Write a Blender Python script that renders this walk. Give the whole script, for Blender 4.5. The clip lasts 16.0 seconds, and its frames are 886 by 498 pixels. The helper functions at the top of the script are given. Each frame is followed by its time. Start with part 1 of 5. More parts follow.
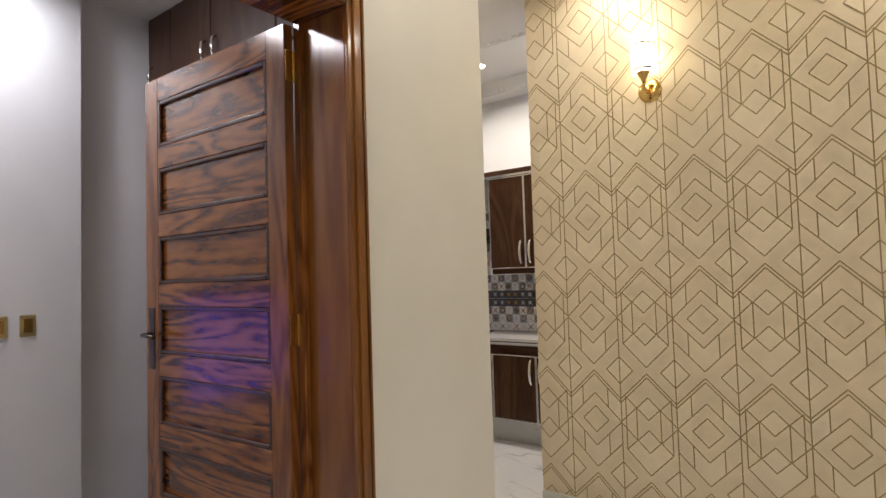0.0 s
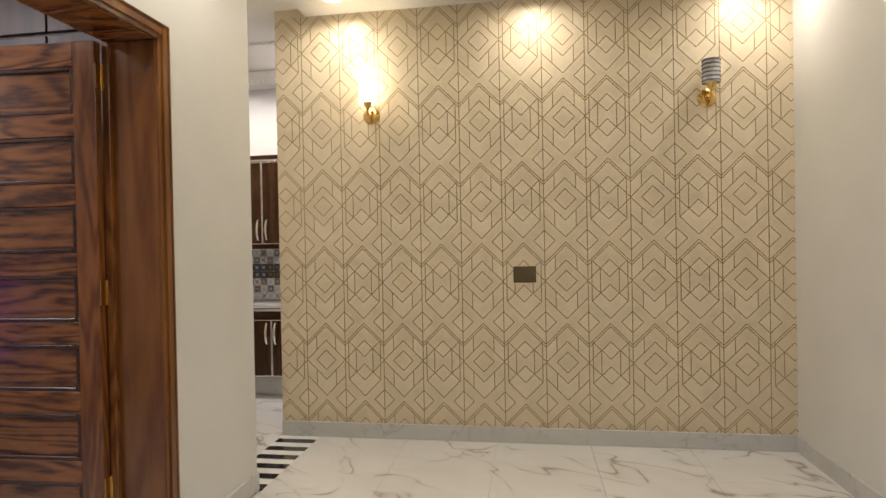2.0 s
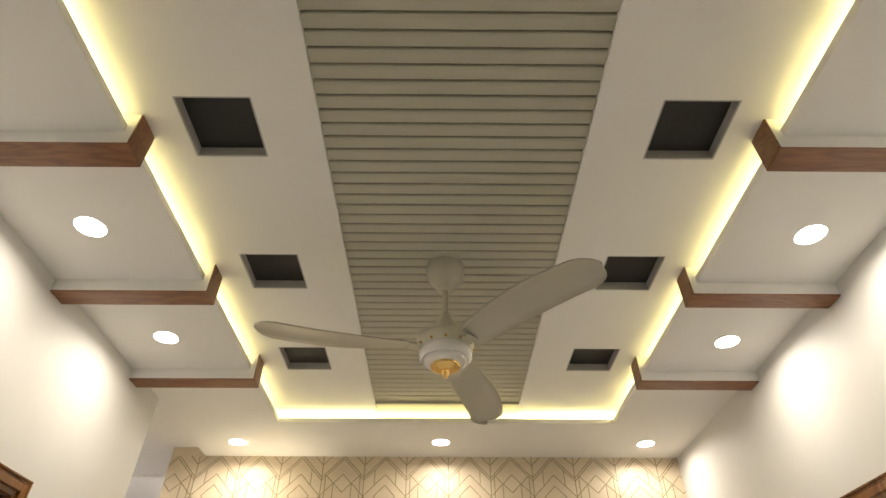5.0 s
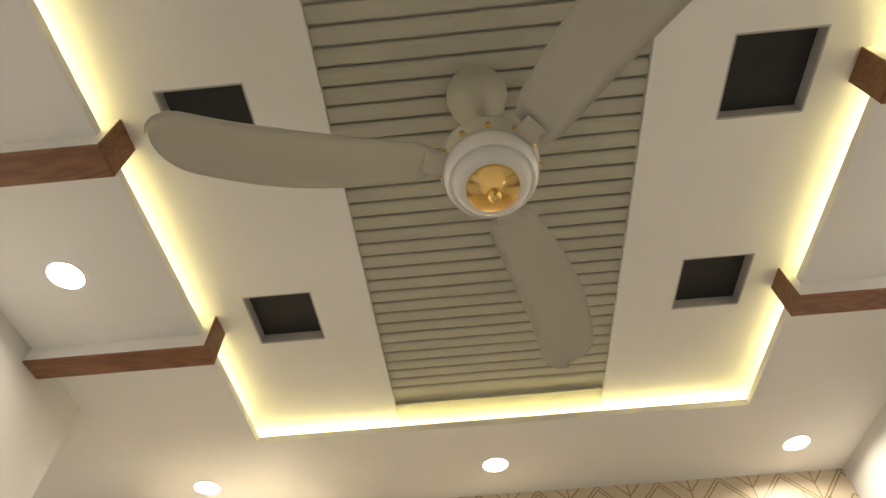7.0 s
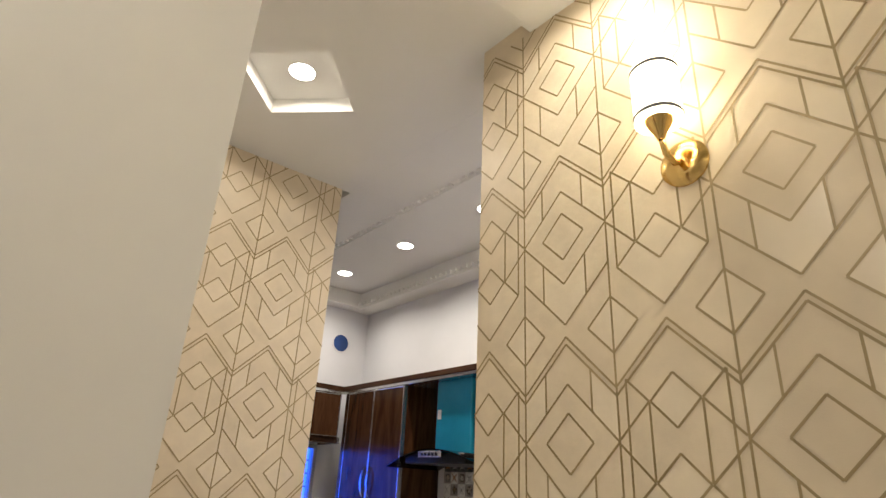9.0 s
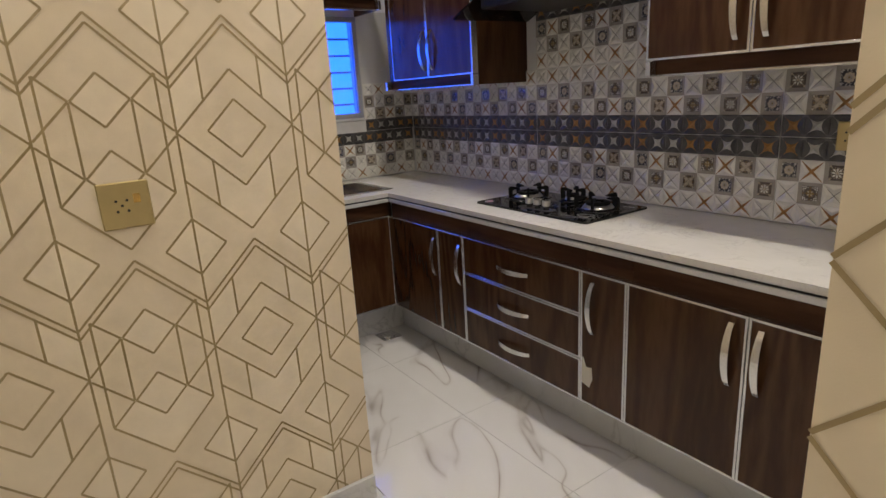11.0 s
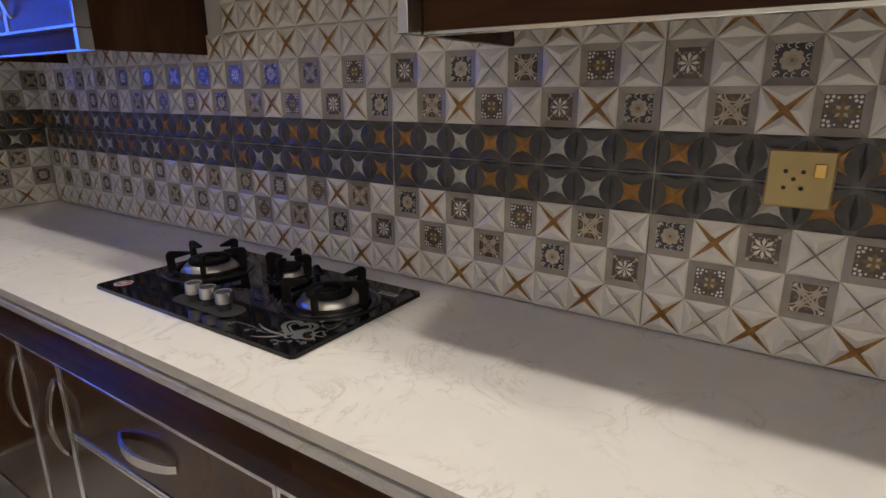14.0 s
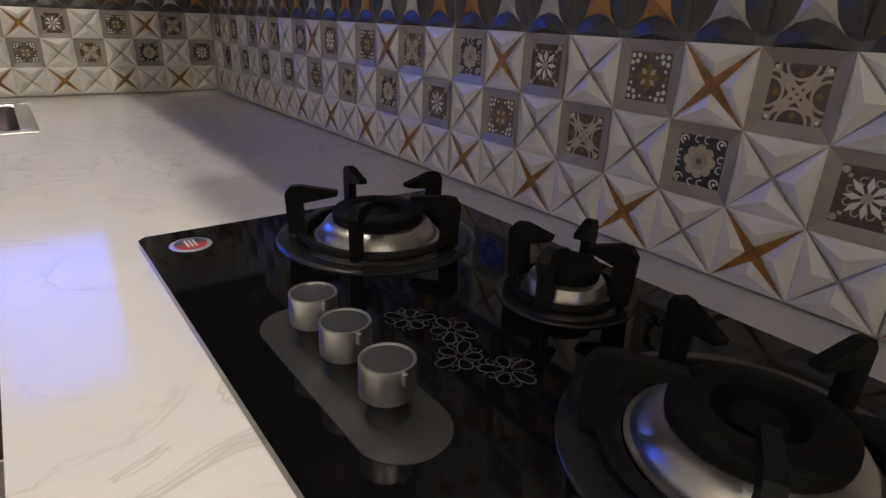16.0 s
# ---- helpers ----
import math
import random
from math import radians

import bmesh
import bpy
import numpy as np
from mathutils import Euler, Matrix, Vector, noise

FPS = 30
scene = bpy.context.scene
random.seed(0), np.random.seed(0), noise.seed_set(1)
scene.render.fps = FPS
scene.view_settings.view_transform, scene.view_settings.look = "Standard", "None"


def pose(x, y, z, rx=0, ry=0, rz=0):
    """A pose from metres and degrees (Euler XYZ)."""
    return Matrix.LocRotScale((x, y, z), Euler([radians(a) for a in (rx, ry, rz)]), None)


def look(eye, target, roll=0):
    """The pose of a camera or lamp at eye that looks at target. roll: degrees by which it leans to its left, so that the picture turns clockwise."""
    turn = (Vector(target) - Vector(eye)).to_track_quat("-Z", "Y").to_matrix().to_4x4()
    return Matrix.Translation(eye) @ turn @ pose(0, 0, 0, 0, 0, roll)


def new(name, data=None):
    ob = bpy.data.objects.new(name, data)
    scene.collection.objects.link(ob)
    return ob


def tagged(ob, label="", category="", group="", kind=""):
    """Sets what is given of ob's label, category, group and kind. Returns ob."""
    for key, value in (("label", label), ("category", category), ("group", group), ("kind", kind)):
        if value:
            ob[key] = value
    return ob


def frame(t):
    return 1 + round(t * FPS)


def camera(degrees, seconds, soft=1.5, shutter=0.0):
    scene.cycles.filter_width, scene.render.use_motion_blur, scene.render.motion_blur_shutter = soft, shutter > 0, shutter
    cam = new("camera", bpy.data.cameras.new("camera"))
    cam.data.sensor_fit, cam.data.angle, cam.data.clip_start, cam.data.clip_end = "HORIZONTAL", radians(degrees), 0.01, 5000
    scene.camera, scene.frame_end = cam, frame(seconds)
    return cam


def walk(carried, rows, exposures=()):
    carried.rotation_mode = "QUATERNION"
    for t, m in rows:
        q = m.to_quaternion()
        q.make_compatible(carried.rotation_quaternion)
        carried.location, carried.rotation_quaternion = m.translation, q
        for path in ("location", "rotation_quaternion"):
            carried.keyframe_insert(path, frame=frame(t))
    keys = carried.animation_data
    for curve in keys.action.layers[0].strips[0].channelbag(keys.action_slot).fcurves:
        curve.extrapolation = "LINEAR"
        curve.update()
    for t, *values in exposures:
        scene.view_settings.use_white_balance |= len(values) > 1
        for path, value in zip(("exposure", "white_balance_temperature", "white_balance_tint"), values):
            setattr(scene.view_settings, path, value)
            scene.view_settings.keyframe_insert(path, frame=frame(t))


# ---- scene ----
cam = camera(75.9, 16.0, soft=1.5, shutter=0.0)
PATH = [
    (0, (0.158, 0.095, 1.403), (-1.05, 1.687, 1.497), -1.8),
    (0.5, (0.149, -0.273, 1.409), (-0.597, 1.581, 1.474), -2.6),
    (1, (0.279, -0.632, 1.392), (-0.171, 1.315, 1.312), -1.3),
    (1.5, (0.354, -0.786, 1.36), (-0.028, 1.173, 1.243), -1.2),
    (2, (0.362, -0.856, 1.412), (0.064, 1.122, 1.396), -1.1),
    (2.5, (0.377, -0.902, 1.497), (0.207, 1.079, 1.711), -0.3),
    (3, (0.377, -0.937, 1.561), (0.281, 1.004, 2.035), 0.2),
    (3.5, (0.385, -0.966, 1.59), (0.345, 0.904, 2.297), 0.4),
    (4, (0.399, -0.977, 1.615), (0.387, 0.794, 2.545), 0.6),
    (4.2, (0.402, -0.984, 1.629), (0.399, 0.743, 2.637), 0.6),
    (6.3, (0.423, -0.15, 1.693), (0.433, 1.172, 3.194), -0.3),
    (6.5, (0.427, 0.015, 1.694), (0.424, 1.329, 3.202), -0.7),
    (7, (0.35, 0.448, 1.705), (0.286, 1.705, 3.259), -2.8),
    (7.5, (0.371, 0.918, 1.711), (0.035, 2.157, 3.245), -2.3),
    (8, (0.212, 1.386, 1.699), (-0.539, 2.616, 3.085), 1.3),
    (8.5, (0.128, 1.794, 1.679), (-1.053, 2.965, 2.789), 4.3),
    (9, (-0.189, 1.976, 1.596), (-1.625, 3.135, 2.368), 3.0),
    (9.5, (-0.49, 2.205, 1.525), (-2.143, 3.271, 1.887), 3.2),
    (9.7, (-0.606, 2.295, 1.501), (-2.313, 3.32, 1.687), 3.5),
    (11.8, (-1.549, 2.892, 1.35), (-2.956, 4.075, 0.56), -2.0),
    (12, (-1.584, 2.982, 1.346), (-2.897, 4.264, 0.552), -1.9),
    (12.5, (-1.67, 3.174, 1.347), (-2.714, 4.723, 0.632), -1.1),
    (13, (-1.814, 3.331, 1.374), (-2.672, 5.045, 0.803), -0.7),
    (13.5, (-1.897, 3.539, 1.386), (-2.848, 5.216, 0.854), -0.5),
    (14, (-2.017, 3.684, 1.319), (-3.092, 5.28, 0.774), -0.3),
    (14.5, (-2.28, 3.886, 1.257), (-3.491, 5.363, 0.664), 0.1),
    (15, (-2.477, 4.05, 1.213), (-3.842, 5.344, 0.534), 0.2),
    (15.5, (-2.617, 4.168, 1.149), (-4.042, 5.37, 0.424), 1.0),
    (16, (-2.761, 4.193, 1.107), (-4.231, 5.322, 0.356), 2.3),
]
walk(cam, [(t, look(eye, target, roll)) for t, eye, target, roll in PATH],
     [(0, 0.06), (3.5, 0.06), (7.5, 0.06), (8.5, -0.06), (9.5, 0.06), (12.5, 0.06), (14.0, 0.2), (15.0, 0.24), (15.5, 0.13), (16.0, 0.13)])

# ---- world and light ----
world = bpy.data.worlds.new("dusk")
scene.world = world
world.use_nodes = True
_bg = world.node_tree.nodes["Background"]
_bg.inputs[0].default_value = (0.02, 0.07, 0.35, 1)
_bg.inputs[1].default_value = 0.35

WARM = (1.0, 0.90, 0.76)
NEUTRAL = (1.0, 0.91, 0.79)


def lamp(name, kind, m, watts, colour, size=0.09, size_y=None, spread=180):
    data = bpy.data.lights.new(name, kind)
    data.energy, data.color = watts, colour
    if kind == "AREA":
        data.shape = "RECTANGLE" if size_y else "DISK"
        data.size = size
        if size_y:
            data.size_y = size_y
        data.spread = radians(spread)
    else:
        data.shadow_soft_size = size
    ob = new(name, data)
    ob.matrix_world = m
    return ob


CEIL = 3.122          # lounge false ceiling panels
MID = 3.21           # raised middle of the lounge ceiling
SPOTS = [(-0.950, 2.918), (0.419, 2.908), (1.803, 2.918), (-0.935, 1.565), (1.828, 1.578),
         (-0.927, 0.755), (1.836, 0.775), (-0.927, -0.055), (1.836, -0.03), (-0.92, -1.4), (1.84, -1.4)]
KSPOTS = [(-4.172, 4.155), (-3.325, 4.155), (-2.48, 4.155), (-1.68, 4.155)]
KLZ = 3.20
for sx, sy in SPOTS:
    lamp("downlight_lamp", "AREA", pose(sx, sy, CEIL - 0.012), 4.8, WARM, 0.10, spread=165)
for sx, sy in KSPOTS:
    lamp("kitchen_lamp", "AREA", pose(sx, sy, KLZ - 0.02), 7.4 if sx < -2.6 else 9.2, NEUTRAL, 0.10, spread=148)
lamp("passage_lamp", "AREA", pose(-2.185, 2.735, 3.24), 5.0, WARM, 0.10)
# LED strips in the cove
COVE = (1.0, 0.86, 0.38)
lamp("cove_lamp", "AREA", pose(-0.73, 0.2, 3.158, 180), 15.0, COVE, 0.05, 4.6)
lamp("cove_lamp", "AREA", pose(1.635, 0.2, 3.158, 180), 15.0, COVE, 0.05, 4.6)
lamp("cove_lamp", "AREA", pose(0.45, 2.72, 3.158, 180), 9.0, COVE, 2.4, 0.05)
lamp("sconce_lamp", "POINT", pose(-0.755, 3.08, 2.50), 6.0, (1.0, 0.85, 0.60), 0.03)
# bedroom, side room and the blue evening light outside the kitchen window
lamp("bedroom_lamp", "AREA", pose(-2.6, 0.3, 3.0), 15, (0.97, 0.90, 0.94), 0.5)
lamp("bedroom_lamp", "AREA", pose(-3.05, 0.85, 3.0), 10, (0.95, 0.95, 1.0), 0.1)
lamp("side_room_lamp", "AREA", pose(3.6, 1.8, 2.8), 22, WARM, 0.5)

# ---- materials ----


def mat(name):
    m = bpy.data.materials.new(name)
    m.use_nodes = True
    nt = m.node_tree
    return m, nt, nt.nodes["Principled BSDF"]


def nd(nt, kind, **kw):
    n = nt.nodes.new(kind)
    for k, v in kw.items():
        if k == "operation":
            n.operation = v
        elif k == "blend_type":
            n.blend_type = v
        elif k == "data_type":
            n.data_type = v
        else:
            n.inputs[k].default_value = v
    return n


def coords(nt, scale=(1, 1, 1), rot=(0, 0, 0), obj=True):
    tc = nt.nodes.new("ShaderNodeTexCoord")
    mp = nt.nodes.new("ShaderNodeMapping")
    mp.inputs["Scale"].default_value = scale
    mp.inputs["Rotation"].default_value = rot
    nt.links.new(tc.outputs["Object" if obj else "Generated"], mp.inputs["Vector"])
    return mp.outputs[0]


def ramp(nt, fac, stops):
    r = nt.nodes.new("ShaderNodeValToRGB")
    els = r.color_ramp.elements
    while len(els) < len(stops):
        els.new(0.5)
    for e, (p, c) in zip(els, stops):
        e.position, e.color = p, (*c, 1)
    nt.links.new(fac, r.inputs[0])
    return r.outputs[0]


def bump(nt, bsdf, height, strength, distance=0.002):
    b = nd(nt, "ShaderNodeBump", Strength=strength, Distance=distance)
    nt.links.new(height, b.inputs["Height"])
    nt.links.new(b.outputs[0], bsdf.inputs["Normal"])


def plain(name, colour, rough=0.5, metal=0.0, vary=0.06, scale=6.0, grain=0.0, coat=0.0, spec=0.5):
    m, nt, p = mat(name)
    v = coords(nt)
    n = nd(nt, "ShaderNodeTexNoise", Scale=scale, Detail=4.0)
    nt.links.new(v, n.inputs["Vector"])
    lo = tuple(max(0, c * (1 - vary)) for c in colour)
    hi = tuple(min(1, c * (1 + vary)) for c in colour)
    nt.links.new(ramp(nt, n.outputs[0], [(0.3, lo), (0.7, hi)]), p.inputs["Base Color"])
    p.inputs["Roughness"].default_value, p.inputs["Metallic"].default_value = rough, metal
    p.inputs["Coat Weight"].default_value = coat
    p.inputs["Specular IOR Level"].default_value = spec
    if grain:
        g = nd(nt, "ShaderNodeTexNoise", Scale=320.0, Detail=2.0)
        nt.links.new(v, g.inputs["Vector"])
        bump(nt, p, g.outputs[0], grain, 0.001)
    return m


def glow(name, colour, strength):
    m, nt, p = mat(name)
    p.inputs["Base Color"].default_value = (0.9, 0.9, 0.9, 1)
    p.inputs["Emission Color"].default_value = (*colour, 1)
    p.inputs["Emission Strength"].default_value = strength
    return m


def wood(name, dark, mid, light, along="z", rough=0.25, scale=1.0, coat=0.4, rings=1.0, spec=0.5):
    """Varnished wood with long grain along one axis and broad flame figures."""
    m, nt, p = mat(name)
    k = {"x": (0.16, 1, 1), "y": (1, 0.16, 1), "z": (1, 1, 0.16)}[along]
    info = nt.nodes.new("ShaderNodeObjectInfo")
    v = coords(nt, tuple(scale * a for a in k))
    add = nd(nt, "ShaderNodeVectorMath", operation="ADD")
    mul = nd(nt, "ShaderNodeMath", operation="MULTIPLY")
    mul.inputs[1].default_value = 7.3
    nt.links.new(info.outputs["Random"], mul.inputs[0])
    nt.links.new(v, add.inputs[0])
    nt.links.new(mul.outputs[0], add.inputs[1])
    big = nd(nt, "ShaderNodeTexNoise", Scale=5.0 * rings, Detail=2.0, Distortion=0.6)
    nt.links.new(add.outputs[0], big.inputs["Vector"])
    fr = nd(nt, "ShaderNodeMath", operation="MULTIPLY")
    fr.inputs[1].default_value = 55.0
    nt.links.new(big.outputs[0], fr.inputs[0])
    sn = nd(nt, "ShaderNodeMath", operation="SINE")
    nt.links.new(fr.outputs[0], sn.inputs[0])
    fine = nd(nt, "ShaderNodeTexNoise", Scale=60.0, Detail=3.0)
    nt.links.new(add.outputs[0], fine.inputs["Vector"])
    mix = nd(nt, "ShaderNodeMath", operation="MULTIPLY_ADD")
    mix.inputs[1].default_value = 0.28
    nt.links.new(sn.outputs[0], mix.inputs[0])
    nt.links.new(fine.outputs[0], mix.inputs[2])
    nt.links.new(ramp(nt, mix.outputs[0], [(0.18, dark), (0.5, mid), (0.85, light)]), p.inputs["Base Color"])
    p.inputs["Roughness"].default_value, p.inputs["Coat Weight"].default_value = rough, coat
    p.inputs["Coat Roughness"].default_value = 0.12
    p.inputs["Specular IOR Level"].default_value = spec
    bump(nt, p, fine.outputs[0], 0.08, 0.001)
    return m


def marble(name, base, vein, scale=1.0, rough=0.08, amount=0.5, long=1.0):
    """Polished stone with fine veins; long below 1 draws the veins out along one diagonal."""
    m, nt, p = mat(name)
    info = nt.nodes.new("ShaderNodeObjectInfo")
    if long < 1:
        geo = nt.nodes.new("ShaderNodeNewGeometry")
        rt = nt.nodes.new("ShaderNodeMapping")
        rt.inputs["Rotation"].default_value = (0, 0, 0.55)
        nt.links.new(geo.outputs["Position"], rt.inputs["Vector"])
        st = nt.nodes.new("ShaderNodeMapping")
        st.inputs["Scale"].default_value = (scale * long, scale, scale)
        nt.links.new(rt.outputs[0], st.inputs["Vector"])
        v = st.outputs[0]
    else:
        v = coords(nt, (scale, scale, scale), (0, 0, 0.5))
    mul = nd(nt, "ShaderNodeMath", operation="MULTIPLY")
    mul.inputs[1].default_value = 31.0 if long >= 1 else 0.0
    nt.links.new(info.outputs["Random"], mul.inputs[0])
    add = nd(nt, "ShaderNodeVectorMath", operation="ADD")
    nt.links.new(v, add.inputs[0])
    nt.links.new(mul.outputs[0], add.inputs[1])
    warp = nd(nt, "ShaderNodeTexNoise", Scale=1.6, Detail=5.0 if long >= 1 else 2.2, Roughness=0.6 if long >= 1 else 0.45, Distortion=1.2 if long >= 1 else 0.7)
    nt.links.new(add.outputs[0], warp.inputs["Vector"])
    sub = nd(nt, "ShaderNodeMath", operation="SUBTRACT")
    sub.inputs[1].default_value = 0.5
    nt.links.new(warp.outputs[0], sub.inputs[0])
    ab = nd(nt, "ShaderNodeMath", operation="ABSOLUTE")
    nt.links.new(sub.outputs[0], ab.inputs[0])
    cloud = nd(nt, "ShaderNodeTexNoise", Scale=2.3, Detail=3.0)
    nt.links.new(add.outputs[0], cloud.inputs["Vector"])
    gate = ramp(nt, cloud.outputs[0], [(0.42, (0, 0, 0)), (0.60, (1, 1, 1))])
    line = ramp(nt, ab.outputs[0], [(0.0, (1, 1, 1)), (0.008, (0.45, 0.45, 0.45)), (0.020, (0.12, 0.12, 0.12)), (0.07, (0, 0, 0))])
    am = nd(nt, "ShaderNodeMath", operation="MULTIPLY")
    nt.links.new(gate, am.inputs[0])
    nt.links.new(line, am.inputs[1])
    am2 = nd(nt, "ShaderNodeMath", operation="MULTIPLY")
    am2.inputs[1].default_value = amount
    nt.links.new(am.outputs[0], am2.inputs[0])
    soft = ramp(nt, cloud.outputs[0], [(0.3, tuple(c * 0.93 for c in base)), (0.7, base)])
    mx = nt.nodes.new("ShaderNodeMix")
    mx.data_type = "RGBA"
    nt.links.new(am2.outputs[0], mx.inputs[0])
    nt.links.new(soft, mx.inputs[6])
    mx.inputs[7].default_value = (*vein, 1)
    nt.links.new(mx.outputs[2], p.inputs["Base Color"])
    p.inputs["Roughness"].default_value = rough
    return m


def glass(name, colour=(1, 1, 1), rough=0.0):
    m, nt, p = mat(name)
    p.inputs["Base Color"].default_value = (*colour, 1)
    p.inputs["Transmission Weight"].default_value = 1.0
    p.inputs["Roughness"].default_value = rough
    return m


PAINT = plain("cream_wall_paint", (0.70, 0.69, 0.665), 0.6, vary=0.025, scale=3, grain=0.12)
CEILP = plain("white_ceiling_paint", (0.80, 0.79, 0.76), 0.7, vary=0.02, scale=2, grain=0.08)
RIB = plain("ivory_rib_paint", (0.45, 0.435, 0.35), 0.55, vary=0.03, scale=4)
GREYW = plain("pale_room_paint", (0.74, 0.74, 0.76), 0.6, vary=0.03, scale=3, grain=0.1)
PAPER = plain("beige_wallpaper", (0.70, 0.593, 0.435), 0.45, vary=0.05, scale=9, grain=0.25)
# satin cells: base colour lifted above the paper to paint in their sheen
PAPER_SHEEN = plain("satin_print_painted_sheen", (0.762, 0.658, 0.497), 0.26, vary=0.04, scale=9, grain=0.2)
PLINE = plain("bronze_print_line", (0.355, 0.268, 0.14), 0.4, metal=0.2, vary=0.1)
DOORW = wood("varnished_door_wood", (0.075, 0.022, 0.005), (0.215, 0.072, 0.016), (0.30, 0.11, 0.026), "x", 0.18, 1.1)
DOORM = wood("dark_moulding_wood", (0.040, 0.012, 0.004), (0.060, 0.019, 0.006), (0.080, 0.027, 0.009), "x", 0.2, 1.0)
DOORS = wood("varnished_stile_wood", (0.13, 0.041, 0.009), (0.21, 0.071, 0.016), (0.26, 0.094, 0.023), "z", 0.18, 0.9)
WARDW = wood("matt_wardrobe_laminate", (0.050, 0.020, 0.010), (0.068, 0.028, 0.014), (0.085, 0.038, 0.019), "z", 0.42, 1.0, 0.0, 0.6)
DOORV = wood("varnished_frame_wood", (0.14, 0.046, 0.008), (0.185, 0.066, 0.012), (0.225, 0.086, 0.017), "z", 0.16, 0.5)
BEAM = wood("brown_beam_veneer", (0.17, 0.066, 0.025), (0.21, 0.085, 0.03), (0.245, 0.105, 0.038), "x", 0.4, 2.0, 0.1)
CABW = wood("dark_cabinet_laminate", (0.040, 0.0155, 0.0066), (0.056, 0.0228, 0.0096), (0.076, 0.034, 0.0152), "z", 0.2, 1.0, 0.03, 0.6, 0.28)
CABH = wood("dark_apron_laminate", (0.040, 0.0155, 0.0066), (0.056, 0.0228, 0.0096), (0.076, 0.034, 0.0152), "x", 0.5, 1.0, 0.0, 0.6, 0.15)
ALU = plain("brushed_aluminium", (0.66, 0.66, 0.66), 0.18, metal=0.95, vary=0.05, scale=20)
CHROME = plain("satin_steel", (0.72, 0.72, 0.70), 0.22, metal=1.0, vary=0.04, scale=20)
BRASS = plain("polished_brass", (0.80, 0.55, 0.20), 0.18, metal=1.0, vary=0.05, scale=20)
SOCKETM = plain("gold_switch_plate", (0.48, 0.38, 0.18), 0.35, metal=0.6, vary=0.05, scale=20)
TILE = marble("white_marble_floor_tile", (0.71, 0.70, 0.69), (0.24, 0.19, 0.155), 1.9, 0.035, 0.85, 0.5)
SKIRT = marble("grey_marble_skirting", (0.60, 0.60, 0.59), (0.3, 0.3, 0.3), 1.6, 0.15, 0.6)
COUNTER = marble("white_quartz_worktop", (0.67, 0.655, 0.62), (0.30, 0.27, 0.25), 4.0, 0.09, 0.42)
FGROUT = plain("pale_floor_grout", (0.62, 0.61, 0.59), 0.7)
GROUT = plain("grey_grout", (0.60, 0.59, 0.57), 0.8)
BLACK = plain("black_print", (0.02, 0.02, 0.02), 0.3, vary=0.1)
BLACKSTONE = plain("black_marble_inlay", (0.025, 0.025, 0.028), 0.1, vary=0.2)
WHITESTONE = plain("white_marble_inlay", (0.78, 0.78, 0.77), 0.1, vary=0.03)
HOBG = plain("black_hob_glass", (0.004, 0.004, 0.0045), 0.05, vary=0.05, spec=0.3)
IRON = plain("black_cast_iron", (0.007, 0.007, 0.007), 0.6, vary=0.2, scale=60, grain=0.3, spec=0.2)
PRINT = plain("grey_hob_print", (0.020, 0.020, 0.021), 0.2, vary=0.15, scale=30, spec=0.35)
BSTEEL = plain("brushed_burner_steel", (0.62, 0.61, 0.58), 0.33, metal=1.0, vary=0.08, scale=60)
KFACE = plain("dark_knob_face", (0.02, 0.02, 0.02), 0.5, vary=0.1)
SWITCHM = plain("bronze_switch_plate", (0.15, 0.115, 0.06), 0.35, metal=0.5, vary=0.05, scale=20)
FANW = plain("cream_fan_enamel", (0.48, 0.46, 0.375), 0.32, vary=0.02)
# near-black paint for the unlit inside of the ceiling recesses
RECESS_DARK = plain("painted_recess_dark", (0.015, 0.015, 0.013), 0.6)
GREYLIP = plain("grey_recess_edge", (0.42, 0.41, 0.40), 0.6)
TS = plain("silver_glazed_star", (0.44, 0.43, 0.40), 0.34, vary=0.12, scale=40)
TA = plain("amber_glazed_star", (0.36, 0.175, 0.04), 0.34, vary=0.3, scale=40)
TW = plain("white_glazed_relief", (0.76, 0.74, 0.68), 0.27, vary=0.05, scale=30)
TG = plain("grey_glazed_line", (0.30, 0.29, 0.26), 0.2, vary=0.1, scale=30)
TO = plain("amber_glazed_line", (0.30, 0.145, 0.035), 0.3, vary=0.4, scale=70)
TD = plain("charcoal_glazed_relief", (0.115, 0.112, 0.108), 0.34, vary=0.15, scale=30)
TT = plain("taupe_glazed_frame", (0.33, 0.30, 0.26), 0.3, vary=0.1, scale=30)
TP = plain("black_glazed_petal", (0.064, 0.062, 0.06), 0.34, vary=0.15, scale=30)
TC = plain("cream_glazed_print", (0.50, 0.43, 0.33), 0.2, vary=0.1, scale=40)
TN = plain("slate_glazed_ground", (0.065, 0.065, 0.075), 0.2, vary=0.2, scale=60)
TQ = plain("ochre_glazed_print", (0.22, 0.15, 0.06), 0.2, vary=0.2, scale=60)
TB = plain("brown_glazed_ground", (0.12, 0.10, 0.085), 0.2, vary=0.2, scale=60)
BLUEFILM = plain("blue_protective_film", (0.015, 0.23, 0.36), 0.22, vary=0.12, scale=5)
SPOTG = glow("downlight_glow", (1.0, 0.93, 0.80), 14)
SKYG = glow("blue_dusk_glow", (0.012, 0.105, 1.0), 3.1)
CLEAR = glass("clear_glass")
DARKIN = plain("dark_inside", (0.03, 0.02, 0.015), 0.6)

# ---- building helpers ----


